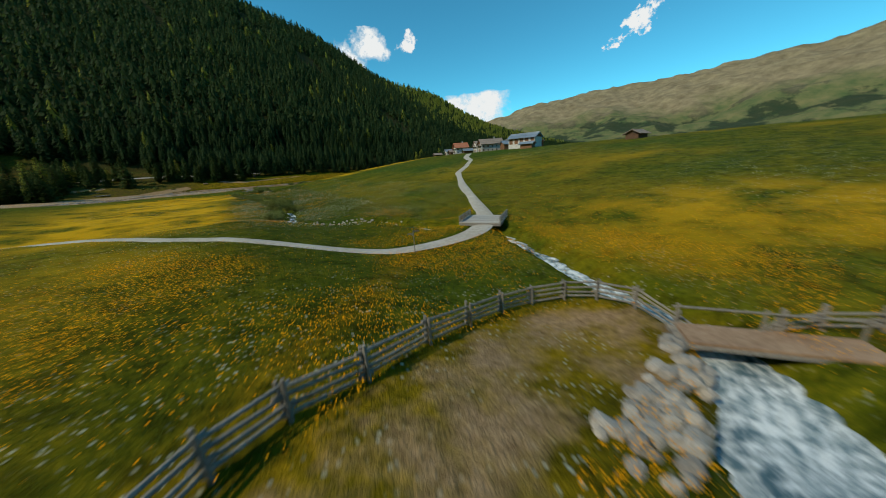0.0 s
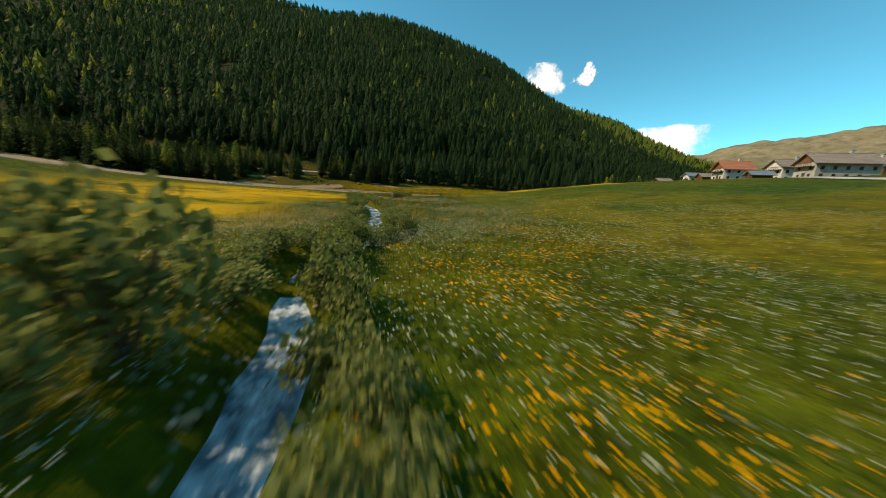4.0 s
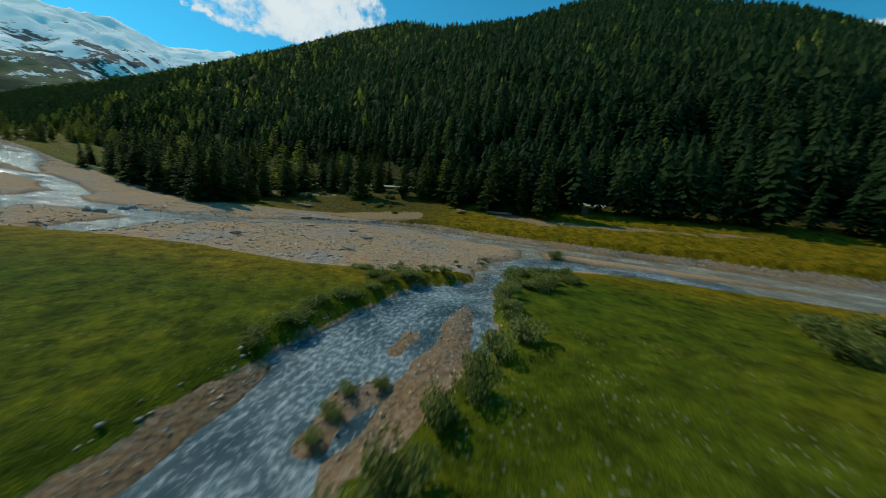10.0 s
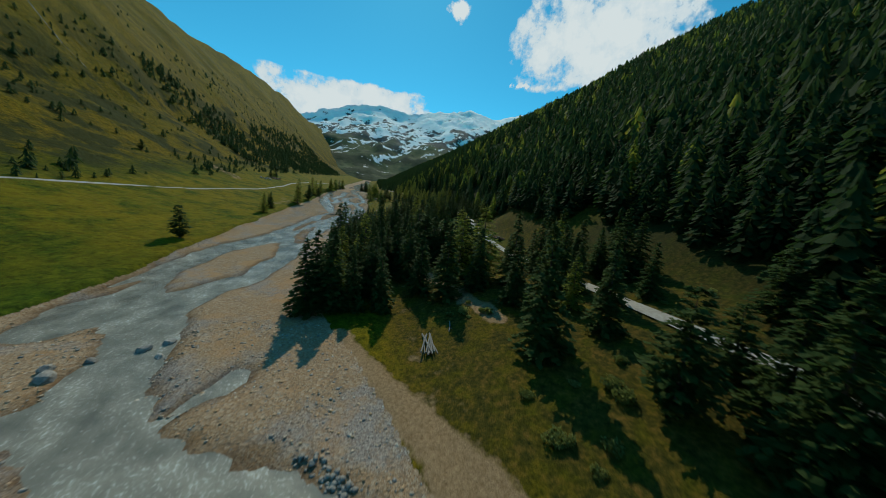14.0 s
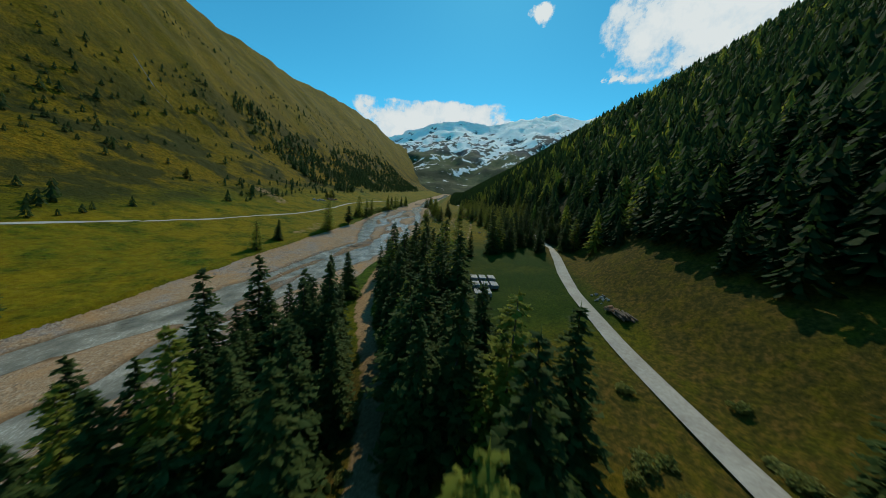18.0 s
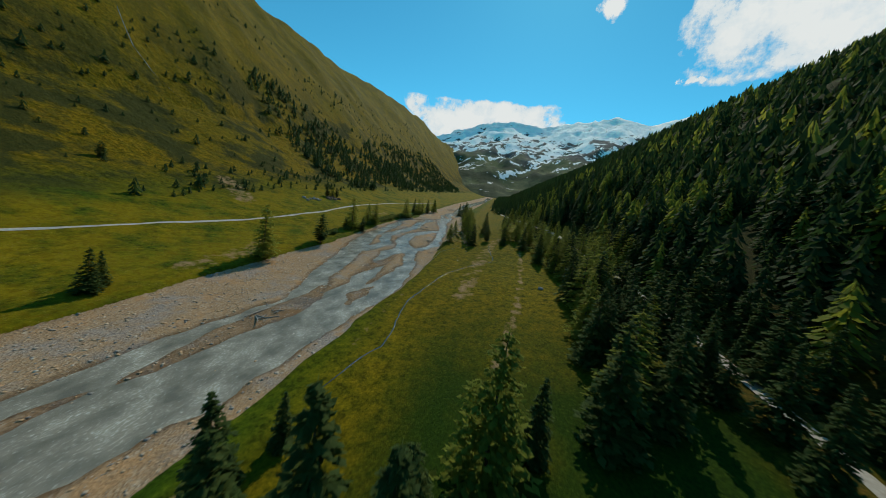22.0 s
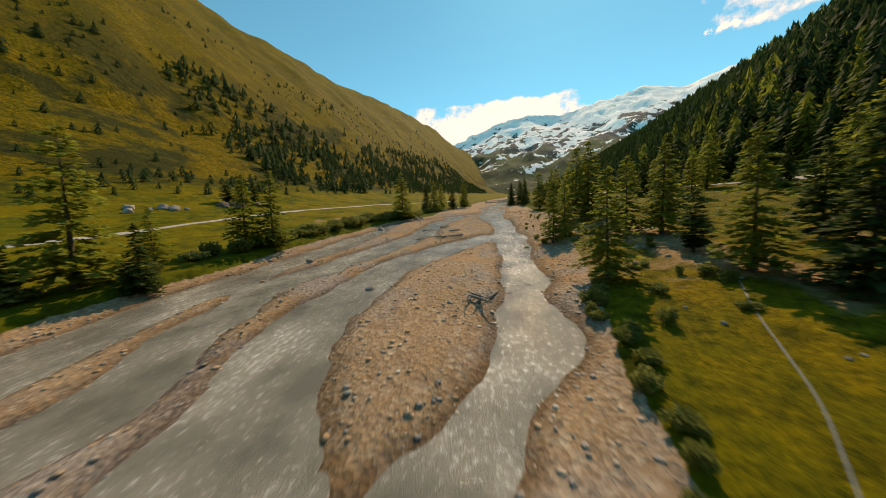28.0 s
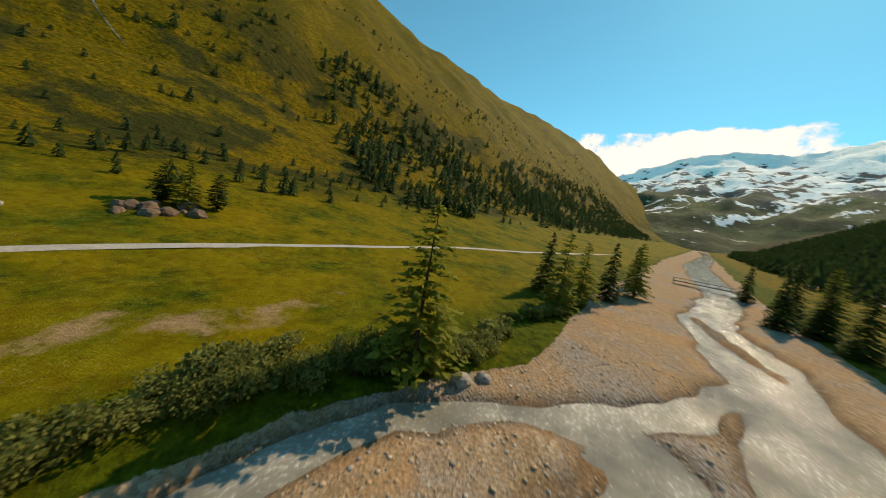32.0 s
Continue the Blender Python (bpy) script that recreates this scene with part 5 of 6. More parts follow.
house("farmhouse", -128.1, -46.8, 12, 10.5, 8.5, 5.4, 3.2, PLASTER, REDROOF, BOARDS, (3, 2), "white farmhouse with a red tile roof on the terrace", True)
house("farmhouse", -137, -57, 12, 10, 9, 6.2, 2.8, PLASTER, SHINGLE, PLASTER, (3, 2), "white farmhouse with a brown roof behind the red one", True)
house("farmhouse", -132.1, -70.5, 10, 17, 9, 6.0, 3.2, GREYWALL, SHINGLE, BOARDS, (5, 2), "long grey plastered farmhouse with patched shingle roof", True)
house("shed", -125, -57.5, 8, 6.5, 4, 2.2, 1.2, DARKWOOD, TINROOF, DARKWOOD, (0, 0), "small brown wooden shed with grey metal roof", False, False)
house("chalet", -152, -70, 100, 12, 11, 7.2, 3.0, BOARDS, SHINGLE, BOARDS, (3, 2), "brown timber chalet with a wide shingle roof", True)
house("chalet", -156, -84, 100, 11, 11, 6.2, 2.8, BOARDS, SHINGLE, BOARDS, (3, 2), "brown timber chalet at the back of the hamlet", True)
house("stable", -133, -87, 8, 15, 8, 4.2, 2.0, BOARDS, TINROOF, BOARDS, (0, 0), "timber stable with white piers and grey metal roof", False, False, 0)
house("barn", -123, -104, -38, 17, 12, 6.0, 2.6, PLASTER, TINROOF, BOARDS, (0, 0), "large white barn with brown board panels", False, False, 5)
house("lean_to", -116, -111, -38, 7, 5, 2.6, 1.0, BOARDS, TINROOF, BOARDS, (0, 0), "low wooden lean-to with metal roof beside the barn", False, False)
house("hut", -131, -16, 20, 6.5, 4.5, 2.6, 1.2, DARKWOOD, SHINGLE, DARKWOOD, (0, 0), "small dark timber hay hut on the terrace edge", False, False)
house("annex", -131, -30.5, 15, 7, 5.5, 3.4, 1.4, PLASTER, TINROOF, PLASTER, (2, 1), "small white annex with a blue-grey metal roof", False, False)
house("shed", -129, -38, 12, 7, 5, 2.6, 1.4, BOARDS, SHINGLE, BOARDS, (0, 0), "low brown shed between annex and farmhouse", False, False)
house("hay_barn", -113, -159, 35, 9, 5, 2.0, 1.3, DARKWOOD, SHINGLE, DARKWOOD, (0, 0), "low dark hay barn alone in the meadow", False, False)


# ---- wooden fence, footbridge, signpost, road bridge ----
def spot(s, u, up=0.0):
    x, y = to_xy(s, u)
    return Vector((x, y, at_ground(s, u) + up))


def thing(name, s, u, label, category, group="", turn=0.0, up=0.0):
    root = new(name, None)
    root.matrix_world = Matrix.Translation(spot(s, u, up)) @ Matrix.Rotation(radians(turn), 4, "Z")
    return tagged(root, label=label, category=category, group=group)


fence_rng = random.Random(4)


def fence(points, label, height=1.15, rails=4):
    """Split-rail fence: paired posts with rails laid between them, one thing from end to end."""
    root = thing("rail_fence", points[0][0], points[0][1], label, "fence")
    at = root.matrix_world.translation
    tops = [spot(s, u) - at for s, u in points]
    for k, p in enumerate(tops):
        for sg in (1, -1):
            bm = bmesh.new()
            d = (tops[min(k + 1, len(tops) - 1)] - tops[max(k - 1, 0)]).normalized()
            n = Vector((-d.y, d.x, 0)) * 0.13 * sg
            log_of(bm, p + n - Vector((0, 0, 0.35)), p + n * 0.8 + Vector((fence_rng.uniform(-0.05, 0.05), fence_rng.uniform(-0.05, 0.05), height + fence_rng.uniform(0, 0.15))), 0.075, 0.06, 7)
            part("post", bm, OLDWOOD, root)
    for a, b in zip(tops, tops[1:]):
        d = (b - a).normalized() * 0.25
        for r in range(rails):
            bm = bmesh.new()
            z = 0.2 + 0.27 * r
            log_of(bm, a - d + Vector((0, 0, z + fence_rng.uniform(-0.05, 0.05))), b + d + Vector((0, 0, z + fence_rng.uniform(-0.05, 0.05))), 0.065, 0.05, 6)
            part("rail", bm, OLDWOOD, root)


fence([(7.0, -199.6), (5.8, -198.6), (4.2, -197.9), (2.0, -197.6), (-0.9, -196.6), (-3.6, -195.9), (-6.2, -195.5), (-8.4, -195.8), (-10.2, -196.7), (-11.4, -198.0), (-11.9, -199.8), (-12.1, -201.6), (-11.5, -203.0)], "weathered grey split-rail fence round the bare bank")
fence([(-11.9, -203.6), (-13.2, -204.7), (-14.6, -205.7), (-15.8, -207.2), (-17, -209.2)], "weathered grey rail fence beyond the footbridge", 1.05, 3)


deck_a, deck_b = spot(-10.4, -202.2), spot(-13.9, -207.2)
foot = new("footbridge", None)
mid_p = (deck_a + deck_b) / 2
mid_p.z = float(base(np.array([-10.8]), np.array([-204.5]))[0]) + 0.15
foot.matrix_world = Matrix.Translation(mid_p) @ Matrix.Rotation(math.atan2(deck_b.y - deck_a.y, deck_b.x - deck_a.x), 4, "Z")
tagged(foot, label="earth-covered log footbridge over the stream", category="bridge")
EARTH = simple("trodden_earth", (0.24, 0.14, 0.08), (0.45, 0.3, 0.19), 4, 0.95, 0.4, 0.03)
span = (deck_b - deck_a).length
part("deck", boxes((-span / 2, -0.75, -0.02, span / 2, 0.75, 0.12)), EARTH, foot)
for k in range(5):
    bm = bmesh.new()
    log_of(bm, (-span / 2 - 0.3, -0.66 + 0.33 * k, -0.14), (span / 2 + 0.3, -0.66 + 0.33 * k, -0.14), 0.14, 0.12)
    part("beam", bm, OLDWOOD, foot)
for sg in (1,):
    for q in (-span / 2, 0, span / 2):
        bm = bmesh.new()
        log_of(bm, (q, sg * 0.72, -0.3), (q, sg * 0.72, 1.1), 0.07, 0.06)
        part("post", bm, OLDWOOD, foot)
    bm = bmesh.new()
    log_of(bm, (-span / 2 - 0.2, sg * 0.72, 0.95), (span / 2 + 0.2, sg * 0.72, 0.9), 0.055, 0.05)
    part("handrail", bm, OLDWOOD, foot)

sign = thing("signpost", -9.2, -181.6, "grey metal hiking signpost with arrow boards", "signpost")
STEEL = simple("galvanised_steel", (0.2, 0.2, 0.2), (0.36, 0.36, 0.36), 4, 0.45, 0.05, metal=0.8)
bm = bmesh.new()
log_of(bm, (0, 0, -0.3), (0, 0, 2.3), 0.04, 0.035, 8)
part("post", bm, STEEL, sign)
for z, a in ((2.05, 20), (1.85, 200), (1.65, 110)):
    bm = bmesh.new()
    m = Matrix.Rotation(radians(a), 4, "Z")
    v = [bm.verts.new(m @ Vector(p)) for p in ((0.03, 0.0, z), (0.52, 0.0, z), (0.62, 0.0, z + 0.075), (0.52, 0.0, z + 0.15), (0.03, 0.0, z + 0.15))]
    f = bm.faces.new(v)
    ext = bmesh.ops.extrude_face_region(bm, geom=[f])
    bmesh.ops.translate(bm, verts=[g for g in ext["geom"] if isinstance(g, bmesh.types.BMVert)], vec=m @ Vector((0, 0.03, 0)))
    part("arrow_board", bm, OLDWOOD, sign, "weathered pale arrow board")

bridge = new("road_bridge", None)
bp = spot(-20.9, -179.1)
bp.z = float(base(np.array([-20.9]), np.array([-179.1]))[0]) + 0.1
bx, by = to_xy(-22.6, -178.04)
ax, ay = to_xy(-19.2, -180.16)
bridge.matrix_world = Matrix.Translation(bp) @ Matrix.Rotation(math.atan2(by - ay, bx - ax), 4, "Z")
tagged(bridge, label="pale concrete road bridge with wooden rails", category="bridge")
part("deck", boxes((-2.3, -2.5, -0.3, 2.3, 2.5, 0.02)), OLDWOOD, bridge)
PALEPLANK = simple("bleached_bridge_planks", (0.3, 0.28, 0.25), (0.48, 0.45, 0.41), 7, 0.85, 0.4, 0.01, stretch=(6, 1, 6))
for k in range(20):
    part("plank", boxes((-2.3 + 0.23 * k, -2.55, 0.02, -2.3 + 0.23 * k + 0.212, 2.55, 0.1 + 0.006 * (k % 3))), PALEPLANK, bridge)
for sg, y in ((1, 2.45), (-1, -2.45)):
    for q in (-2.2, -0.75, 0.75, 2.2):
        part("post", boxes((q - 0.07, y - 0.07, -0.3, q + 0.07, y + 0.07, 0.88)), OLDWOOD, bridge)
    for z in (0.22, 0.46, 0.7):
        part("rail", boxes((-2.3, y - 0.04, z, 2.3, y + 0.04, z + 0.13)), OLDWOOD, bridge)

# ---- stones ----
def rock_arrays(rng, squash=0.6, rough=0.22):
    t = (1 + 5**0.5) / 2
    v = np.array([(-1, t, 0), (1, t, 0), (-1, -t, 0), (1, -t, 0), (0, -1, t), (0, 1, t), (0, -1, -t), (0, 1, -t), (t, 0, -1), (t, 0, 1), (-t, 0, -1), (-t, 0, 1)], float) / 1.9
    v = v * (1 + rng.uniform(-rough, rough, (12, 1))) * np.array([1, 0.75 + 0.3 * rng.random(), squash])
    f = np.array([(0, 11, 5), (0, 5, 1), (0, 1, 7), (0, 7, 10), (0, 10, 11), (1, 5, 9), (5, 11, 4), (11, 10, 2), (10, 7, 6), (7, 1, 8), (3, 9, 4), (3, 4, 2), (3, 2, 6), (3, 6, 8), (3, 8, 9), (4, 9, 5), (2, 4, 11), (6, 2, 10), (8, 6, 7), (9, 8, 1)])
    return v, f


def big_rock(rng, squash=0.7):
    """A boulder with broken faces."""
    bm = bmesh.new()
    bmesh.ops.create_icosphere(bm, subdivisions=2, radius=1.0)
    off = Vector((rng.random() * 50, rng.random() * 50, 0))
    for v in bm.verts:
        d = v.co.normalized()
        k = 1 + 0.35 * noise.noise(d * 1.3 + off) + 0.16 * noise.noise(d * 3.5 + off) + 0.06 * noise.noise(d * 9 + off)
        v.co = Vector((d.x * k, d.y * k * 0.85, d.z * k * squash))
    return bm


stone_rng = np.random.default_rng(21)
COBV = [rock_arrays(stone_rng, stone_rng.uniform(0.28, 0.5), 0.3) for _ in range(10)]


def cobbles(name, s0, s1, u0, u1, count, low, high, label, test):
    s, u = stone_rng.uniform(s0, s1, count), stone_rng.uniform(u0, u1, count)
    keep = test(s, u)
    s, u = s[keep], u[keep]
    x, y = to_xy(s, u)
    size = low + (high - low) * stone_rng.random(len(s)) ** 4
    wood(name, np.stack([x, y, ground(s, u) + 0.04 * size], -1), size, COBV, COBBLE, label)


def on_gravel(s, u):
    z = ground(s, u) - river_z(s)
    return (corridor(s, u) > 0.2) & (z > -0.08) & (fbm(s * 0.12, u * 0.12, 3, 33) > -0.45)


cobbles("river_cobbles", 258, 372, -24, 24, 20000, 0.05, 0.22, "rounded tan and grey river cobbles", on_gravel)
cobbles("gravel_bar_cobbles", -14, 68, -26, 31, 14000, 0.06, 0.26, "grey and tan cobbles on the gravel bar", on_gravel)
cobbles("upstream_cobbles", 150, 258, -29, 20, 9000, 0.08, 0.34, "river cobbles along the braided channels", on_gravel)
cobbles("stream_cobbles", -16, 0, -60, -2, 9000, 0.03, 0.13, "wet cobbles in the stream bed", lambda s, u: along(STREAM, s, u) < 0.8)
cobbles("brook_cobbles", -16, 4, -212, -60, 3800, 0.06, 0.28, "stones along the brook", lambda s, u: (along(STREAM, s, u) < 0.7) & (along(STREAM, s, u) > -0.5))

BOULDERS = []
for k in range(6):
    bm = big_rock(stone_rng, stone_rng.uniform(0.55, 0.85))
    me = bpy.data.meshes.new("boulder")
    bm.to_mesh(me)
    bm.free()
    me.materials.append(STONE)
    BOULDERS.append(me)
RUSTBOULDER = []
for k in range(3):
    me = BOULDERS[k].copy()
    me.materials.clear()
    me.materials.append(RUSTROCK)
    RUSTBOULDER.append(me)


def boulder(s, u, size, label="grey boulder beside the water", name="boulder", group="boulders", lift=0.2, shapes=BOULDERS):
    ob = new(name, shapes[int(stone_rng.integers(len(shapes)))])
    x, y = to_xy(s, u)
    ob.matrix_world = pose(x, y, at_ground(s, u) + lift * size, stone_rng.uniform(-20, 20), stone_rng.uniform(-20, 20), stone_rng.uniform(0, 360)) @ Matrix.Diagonal((size, size, size, 1))
    tagged(ob, label=label, category="rock", group=group)


for k in range(80):  # riprap below the fence at the start
    a = stone_rng.random()
    boulder(-2.0 - 7.5 * a + stone_rng.uniform(-0.6, 0.6), -203.6 + 0.9 * a + stone_rng.uniform(-0.9, 0.9), stone_rng.uniform(0.14, 0.42), "broken grey stone shoring up the stream bank", group="stream bank stones")
for k in range(130):  # right bank of the brook
    f = k / 129
    a, b = np.interp(f, [0, 0.2, 0.4, 0.6, 0.8, 1], [-4.4, -6.6, -8.8, -10.9, -12.9, -15]), np.interp(f, [0, 0.2, 0.4, 0.6, 0.8, 1], [-154, -156.2, -158.2, -159.9, -162.8, -168])
    boulder(a - stone_rng.uniform(-0.5, 0.5), b - stone_rng.uniform(-0.4, 0.4), stone_rng.uniform(0.08, 0.2), "pale stone lining the brook", group="brook stones")
for k in range(40):
    boulder(stone_rng.uniform(-16.2, -12.6), stone_rng.uniform(-42.5, -37), stone_rng.uniform(0.05, 0.12), "wet brown stone on the stream's gravel bar", group="stream bar stones")
for s, u, z in ((54.7, -11.6, 0.9), (56, -12.6, 0.7), (58.3, -10.5, 0.6), (60.7, -7.1, 0.9), (62.4, -5.3, 0.8), (59, -4.4, 0.6), (291.8, -0.6, 0.55), (237, 55, 0.8), (300, -14, 0.5), (331, -19.6, 0.8), (333, -20.4, 0.6), (352, -18.4, 0.9), (354, -17.5, 0.7)):
    boulder(s, u, z, "dark grey boulder at the water's edge")
s = stone_rng.uniform(2, 42, 420)  # shored bank along the near channel
u = np.interp(s, [2, 20, 30, 42], [26.4, 27.2, 26.2, 15]) + stone_rng.uniform(-0.5, 1.5, 420)
x, y = to_xy(s, u)
size = stone_rng.uniform(0.12, 0.36, 420)
wood("bank_riprap", np.stack([x, y, ground(s, u) + 0.2 * size], -1), size, COBV, STONE, "grey riprap stones along the river bank")
for k in range(18):
    boulder(stone_rng.uniform(333, 343), stone_rng.uniform(-74, -68), stone_rng.uniform(0.6, 1.7), "rusty brown outcrop rock under the pines", "outcrop_rock", "outcrop rocks", 0.05, RUSTBOULDER)
for k in range(10):
    boulder(stone_rng.uniform(312, 324), stone_rng.uniform(-76, -70), stone_rng.uniform(0.5, 1.4), "pale boulder at the foot of the slope", group="slope boulders")
for k in range(40):
    s = stone_rng.uniform(262, 350)
    boulder(s, stone_rng.uniform(21, 34), stone_rng.uniform(0.1, 0.28), "small pale stone lying in the grass", "field_stone", "field stones")


# ---- driftwood, logs, timber ----
def driftwood(s, u, turn, size, label="tangle of grey bleached driftwood on the gravel"):
    root = thing("driftwood", s, u, label, "driftwood", "driftwood tangles", turn)
    for k in range(5):
        bm = bmesh.new()
        a = fence_rng.uniform(-0.5, 0.5) + (1.2 if k > 2 else 0)
        l = size * fence_rng.uniform(0.5, 1.0)
        o = Vector((fence_rng.uniform(-0.3, 0.3) * size, fence_rng.uniform(-0.3, 0.3) * size, 0.06 + 0.05 * k))
        d = Vector((math.cos(a), math.sin(a), fence_rng.uniform(-0.02, 0.12))) * l / 2
        log_of(bm, o - d, o + d * 0.1 + Vector((0, 0.06 * size, 0)), 0.09 * size / 2.5, 0.07 * size / 2.5, 6)
        log_of(bm, o + d * 0.1 + Vector((0, 0.06 * size, 0)), o + d, 0.07 * size / 2.5, 0.025 * size / 2.5, 6)
        for j in range(4):
            q = o + d * fence_rng.uniform(-0.6, 0.9)
            log_of(bm, q, q + Vector((fence_rng.uniform(-0.5, 0.5), fence_rng.uniform(-0.5, 0.5), fence_rng.uniform(0.05, 0.35))) * size * 0.35, 0.025, 0.008, 5)
        part("trunk" if k == 0 else "branch", bm, OLDWOOD, root)


for s, u, a, z in ((289.6, 9.6, 20, 3.4), (316.9, -4.4, 30, 2.6), (316.7, -0.6, 200, 3.2), (317.4, 2.4, 100, 3.0), (322.8, 0.3, 60, 2.6), (328.9, -3.2, 150, 2.4), (328, -6.8, 30, 2.0), (200.8, -2.5, 15, 4.6), (204, -1, 60, 2.6),
                   (270.5, 15.2, 10, 2.6), (14, 4, 30, 2.2), (20, 8, 80, 1.8), (10, -4, 120, 2.2), (28, 6, 10, 2.0), (25, -8, 50, 2.4)):
    driftwood(s, u, a, z)

for s, u, a, l, r in ((202.6, -4.4, 33, 6.0, 0.2), (205.4, -1.6, 70, 2.2, 0.09), (200.4, -0.6, 50, 2.0, 0.08), (61.4, 33.2, 20, 4, 0.14)):
    root = thing("drift_log", s, u, "long bleached tree trunk stranded on the gravel island", "log", "stranded logs", a)
    bm = bmesh.new()
    log_of(bm, (-l / 2, 0, r * 0.7), (0, 0.08 * r, r * 0.9), r, r * 0.85, 9)
    log_of(bm, (0, 0.08 * r, r * 0.9), (l / 2, -0.1, r * 0.6), r * 0.85, r * 0.45, 9)
    part("trunk", bm, OLDWOOD, root)
    bm = bmesh.new()
    log_of(bm, (l * 0.2, 0, r), (l * 0.33, r * 3, r * 2.2), r * 0.3, r * 0.12, 6)
    part("branch", bm, OLDWOOD, root)

PALEWOOD = simple("pale_sawn_timber", (0.2, 0.195, 0.19), (0.42, 0.41, 0.4), 4, 0.8, 0.2, 0.01, stretch=(5, 5, 0.6))
for s, u in ((151.5, 46.3), (151, 48.4), (150.4, 50.6), (146, 46.4), (145.4, 48.6), (144.6, 50.6), (139.6, 46.4), (139.4, 48.4)):
    pack = thing("timber_stack", s, u, "pack of pale grey sawn beams on the grass", "timber", "timber stacks", 35.2)
    for layer in range(3):
        for k in range(6):
            part("beam", boxes((-2.1 + fence_rng.uniform(-0.12, 0.12), -0.85 + 0.285 * k, 0.1 + 0.3 * layer, 2.1 + fence_rng.uniform(-0.12, 0.12), -0.85 + 0.285 * k + 0.26, 0.1 + 0.3 * layer + 0.27)), PALEWOOD if layer == 2 else OLDWOOD, pack)
    for q in (-1.4, 1.4):
        part("bearer", boxes((q - 0.1, -0.9, -0.25, q + 0.1, 0.9, 0.1)), DARKWOOD, pack)

ring = thing("pentagon_frame", 130.6, 52.2, "low five-sided frame of pale boards on the grass", "frame")
for k in range(5):
    a, b = 6.283 * k / 5, 6.283 * (k + 1) / 5
    bm = bmesh.new()
    log_of(bm, (1.6 * math.cos(a), 1.6 * math.sin(a), 0.12), (1.6 * math.cos(b), 1.6 * math.sin(b), 0.12), 0.14, 0.14, 4)
    part("board", bm, PALEWOOD, ring)
well = thing("fire_bowl", 130.4, 52.0, "dark iron fire bowl inside the frame", "fire bowl")
bm = bmesh.new()
log_of(bm, (0, 0, -0.1), (0, 0, 0.4), 0.25, 0.45, 10)
part("bowl", bm, STEEL, well)


def log_heap(name, s, u, turn, count, length, radius, label, material, rows=4):
    heap = thing(name, s, u, label, "log pile", "", turn)
    for k in range(count):
        bm = bmesh.new()
        y, z = (k % rows - rows / 2) * radius * 2.1 + fence_rng.uniform(-0.1, 0.1), radius + (k // rows) * radius * 1.75 - 0.05
        l, a = length * fence_rng.uniform(0.75, 1.05), fence_rng.uniform(-0.1, 0.1)
        log_of(bm, (-l / 2, y - a * l, z), (l / 2, y + a * l, z), radius * fence_rng.uniform(0.8, 1.1), radius * fence_rng.uniform(0.6, 0.9), 8)
        part("log", bm, material, heap)


REDLOG = simple("fresh_cut_logs", (0.24, 0.12, 0.06), (0.5, 0.3, 0.17), 6, 0.85, 0.4, 0.02, stretch=(5, 5, 0.6))
log_heap("log_pile", 126.6, 71.6, 20, 16, 4.2, 0.19, "heap of dark barked logs beside the forest road", BARK, 6)
log_heap("log_pile", 130.2, 71.2, -30, 14, 2.4, 0.15, "heap of reddish split logs and bark", REDLOG, 6)
log_heap("pole_stack", 4.5, 41.5, 22, 10, 6.5, 0.14, "stack of long grey poles on the bank", OLDWOOD, 6)
log_heap("log_pile", 13.5, 39.4, 10, 14, 1.8, 0.16, "heap of orange-brown cut logs in the grass", REDLOG, 6)
log_heap("pole_stack", 58, 29.3, 28, 10, 7.0, 0.14, "stack of grey poles beside the track", OLDWOOD, 5)
for k in range(14):
    boulder(stone_rng.uniform(133.5, 138.5), stone_rng.uniform(70.4, 72.6), stone_rng.uniform(0.2, 0.5), "grey rubble beside the forest road", group="rubble by the road")

# small wooden hut at the wood's edge
hut = thing("field_hut", -14.7, 47.6, "small brown wooden hut at the edge of the forest", "hut", turn=-50)
for x in (-0.9, 0.9):
    part("wall", boxes((x - 0.04, -0.6, -0.4, x + 0.04, 0.6, 1.1)), DARKWOOD, hut)
for k in range(7):
    part("plank", boxes((-0.9, 0.57 - 0.01 * (k % 2), -0.3 + 0.2 * k, 0.9, 0.62, -0.3 + 0.2 * k + 0.19)), DARKWOOD, hut)
    part("plank", boxes((-0.9, -0.62, -0.3 + 0.2 * k, 0.9, -0.57 + 0.01 * (k % 2), -0.3 + 0.2 * k + 0.19)), REDLOG, hut)
part("roof", boxes((-1.1, -0.85, 1.12, 1.1, 0.85, 1.2)), OLDWOOD, hut)

# white stump among the trees
boulder(85.3, 54.8, 0.7, "whitish bleached tree stump in the clearing", "stump", "", 0.25)


# ---- hose, runnel, far bridge ----
def cable(points, radius, label, name, material):
    cu = bpy.data.curves.new(name, "CURVE")
    cu.dimensions, cu.bevel_depth, cu.bevel_resolution = "3D", radius, 2
    p = dense([(s, u, 0) for s, u in points], 0.7)
    sp = cu.splines.new("POLY")
    sp.points.add(len(p) - 1)
    for q, (s, u, _) in zip(sp.points, p):
        x, y = to_xy(s, u)
        q.co = (x, y, at_ground(s, u) + radius * 0.8, 1)
    cu.materials.append(material)
    tagged(new(name, cu), label=label, category="hose")


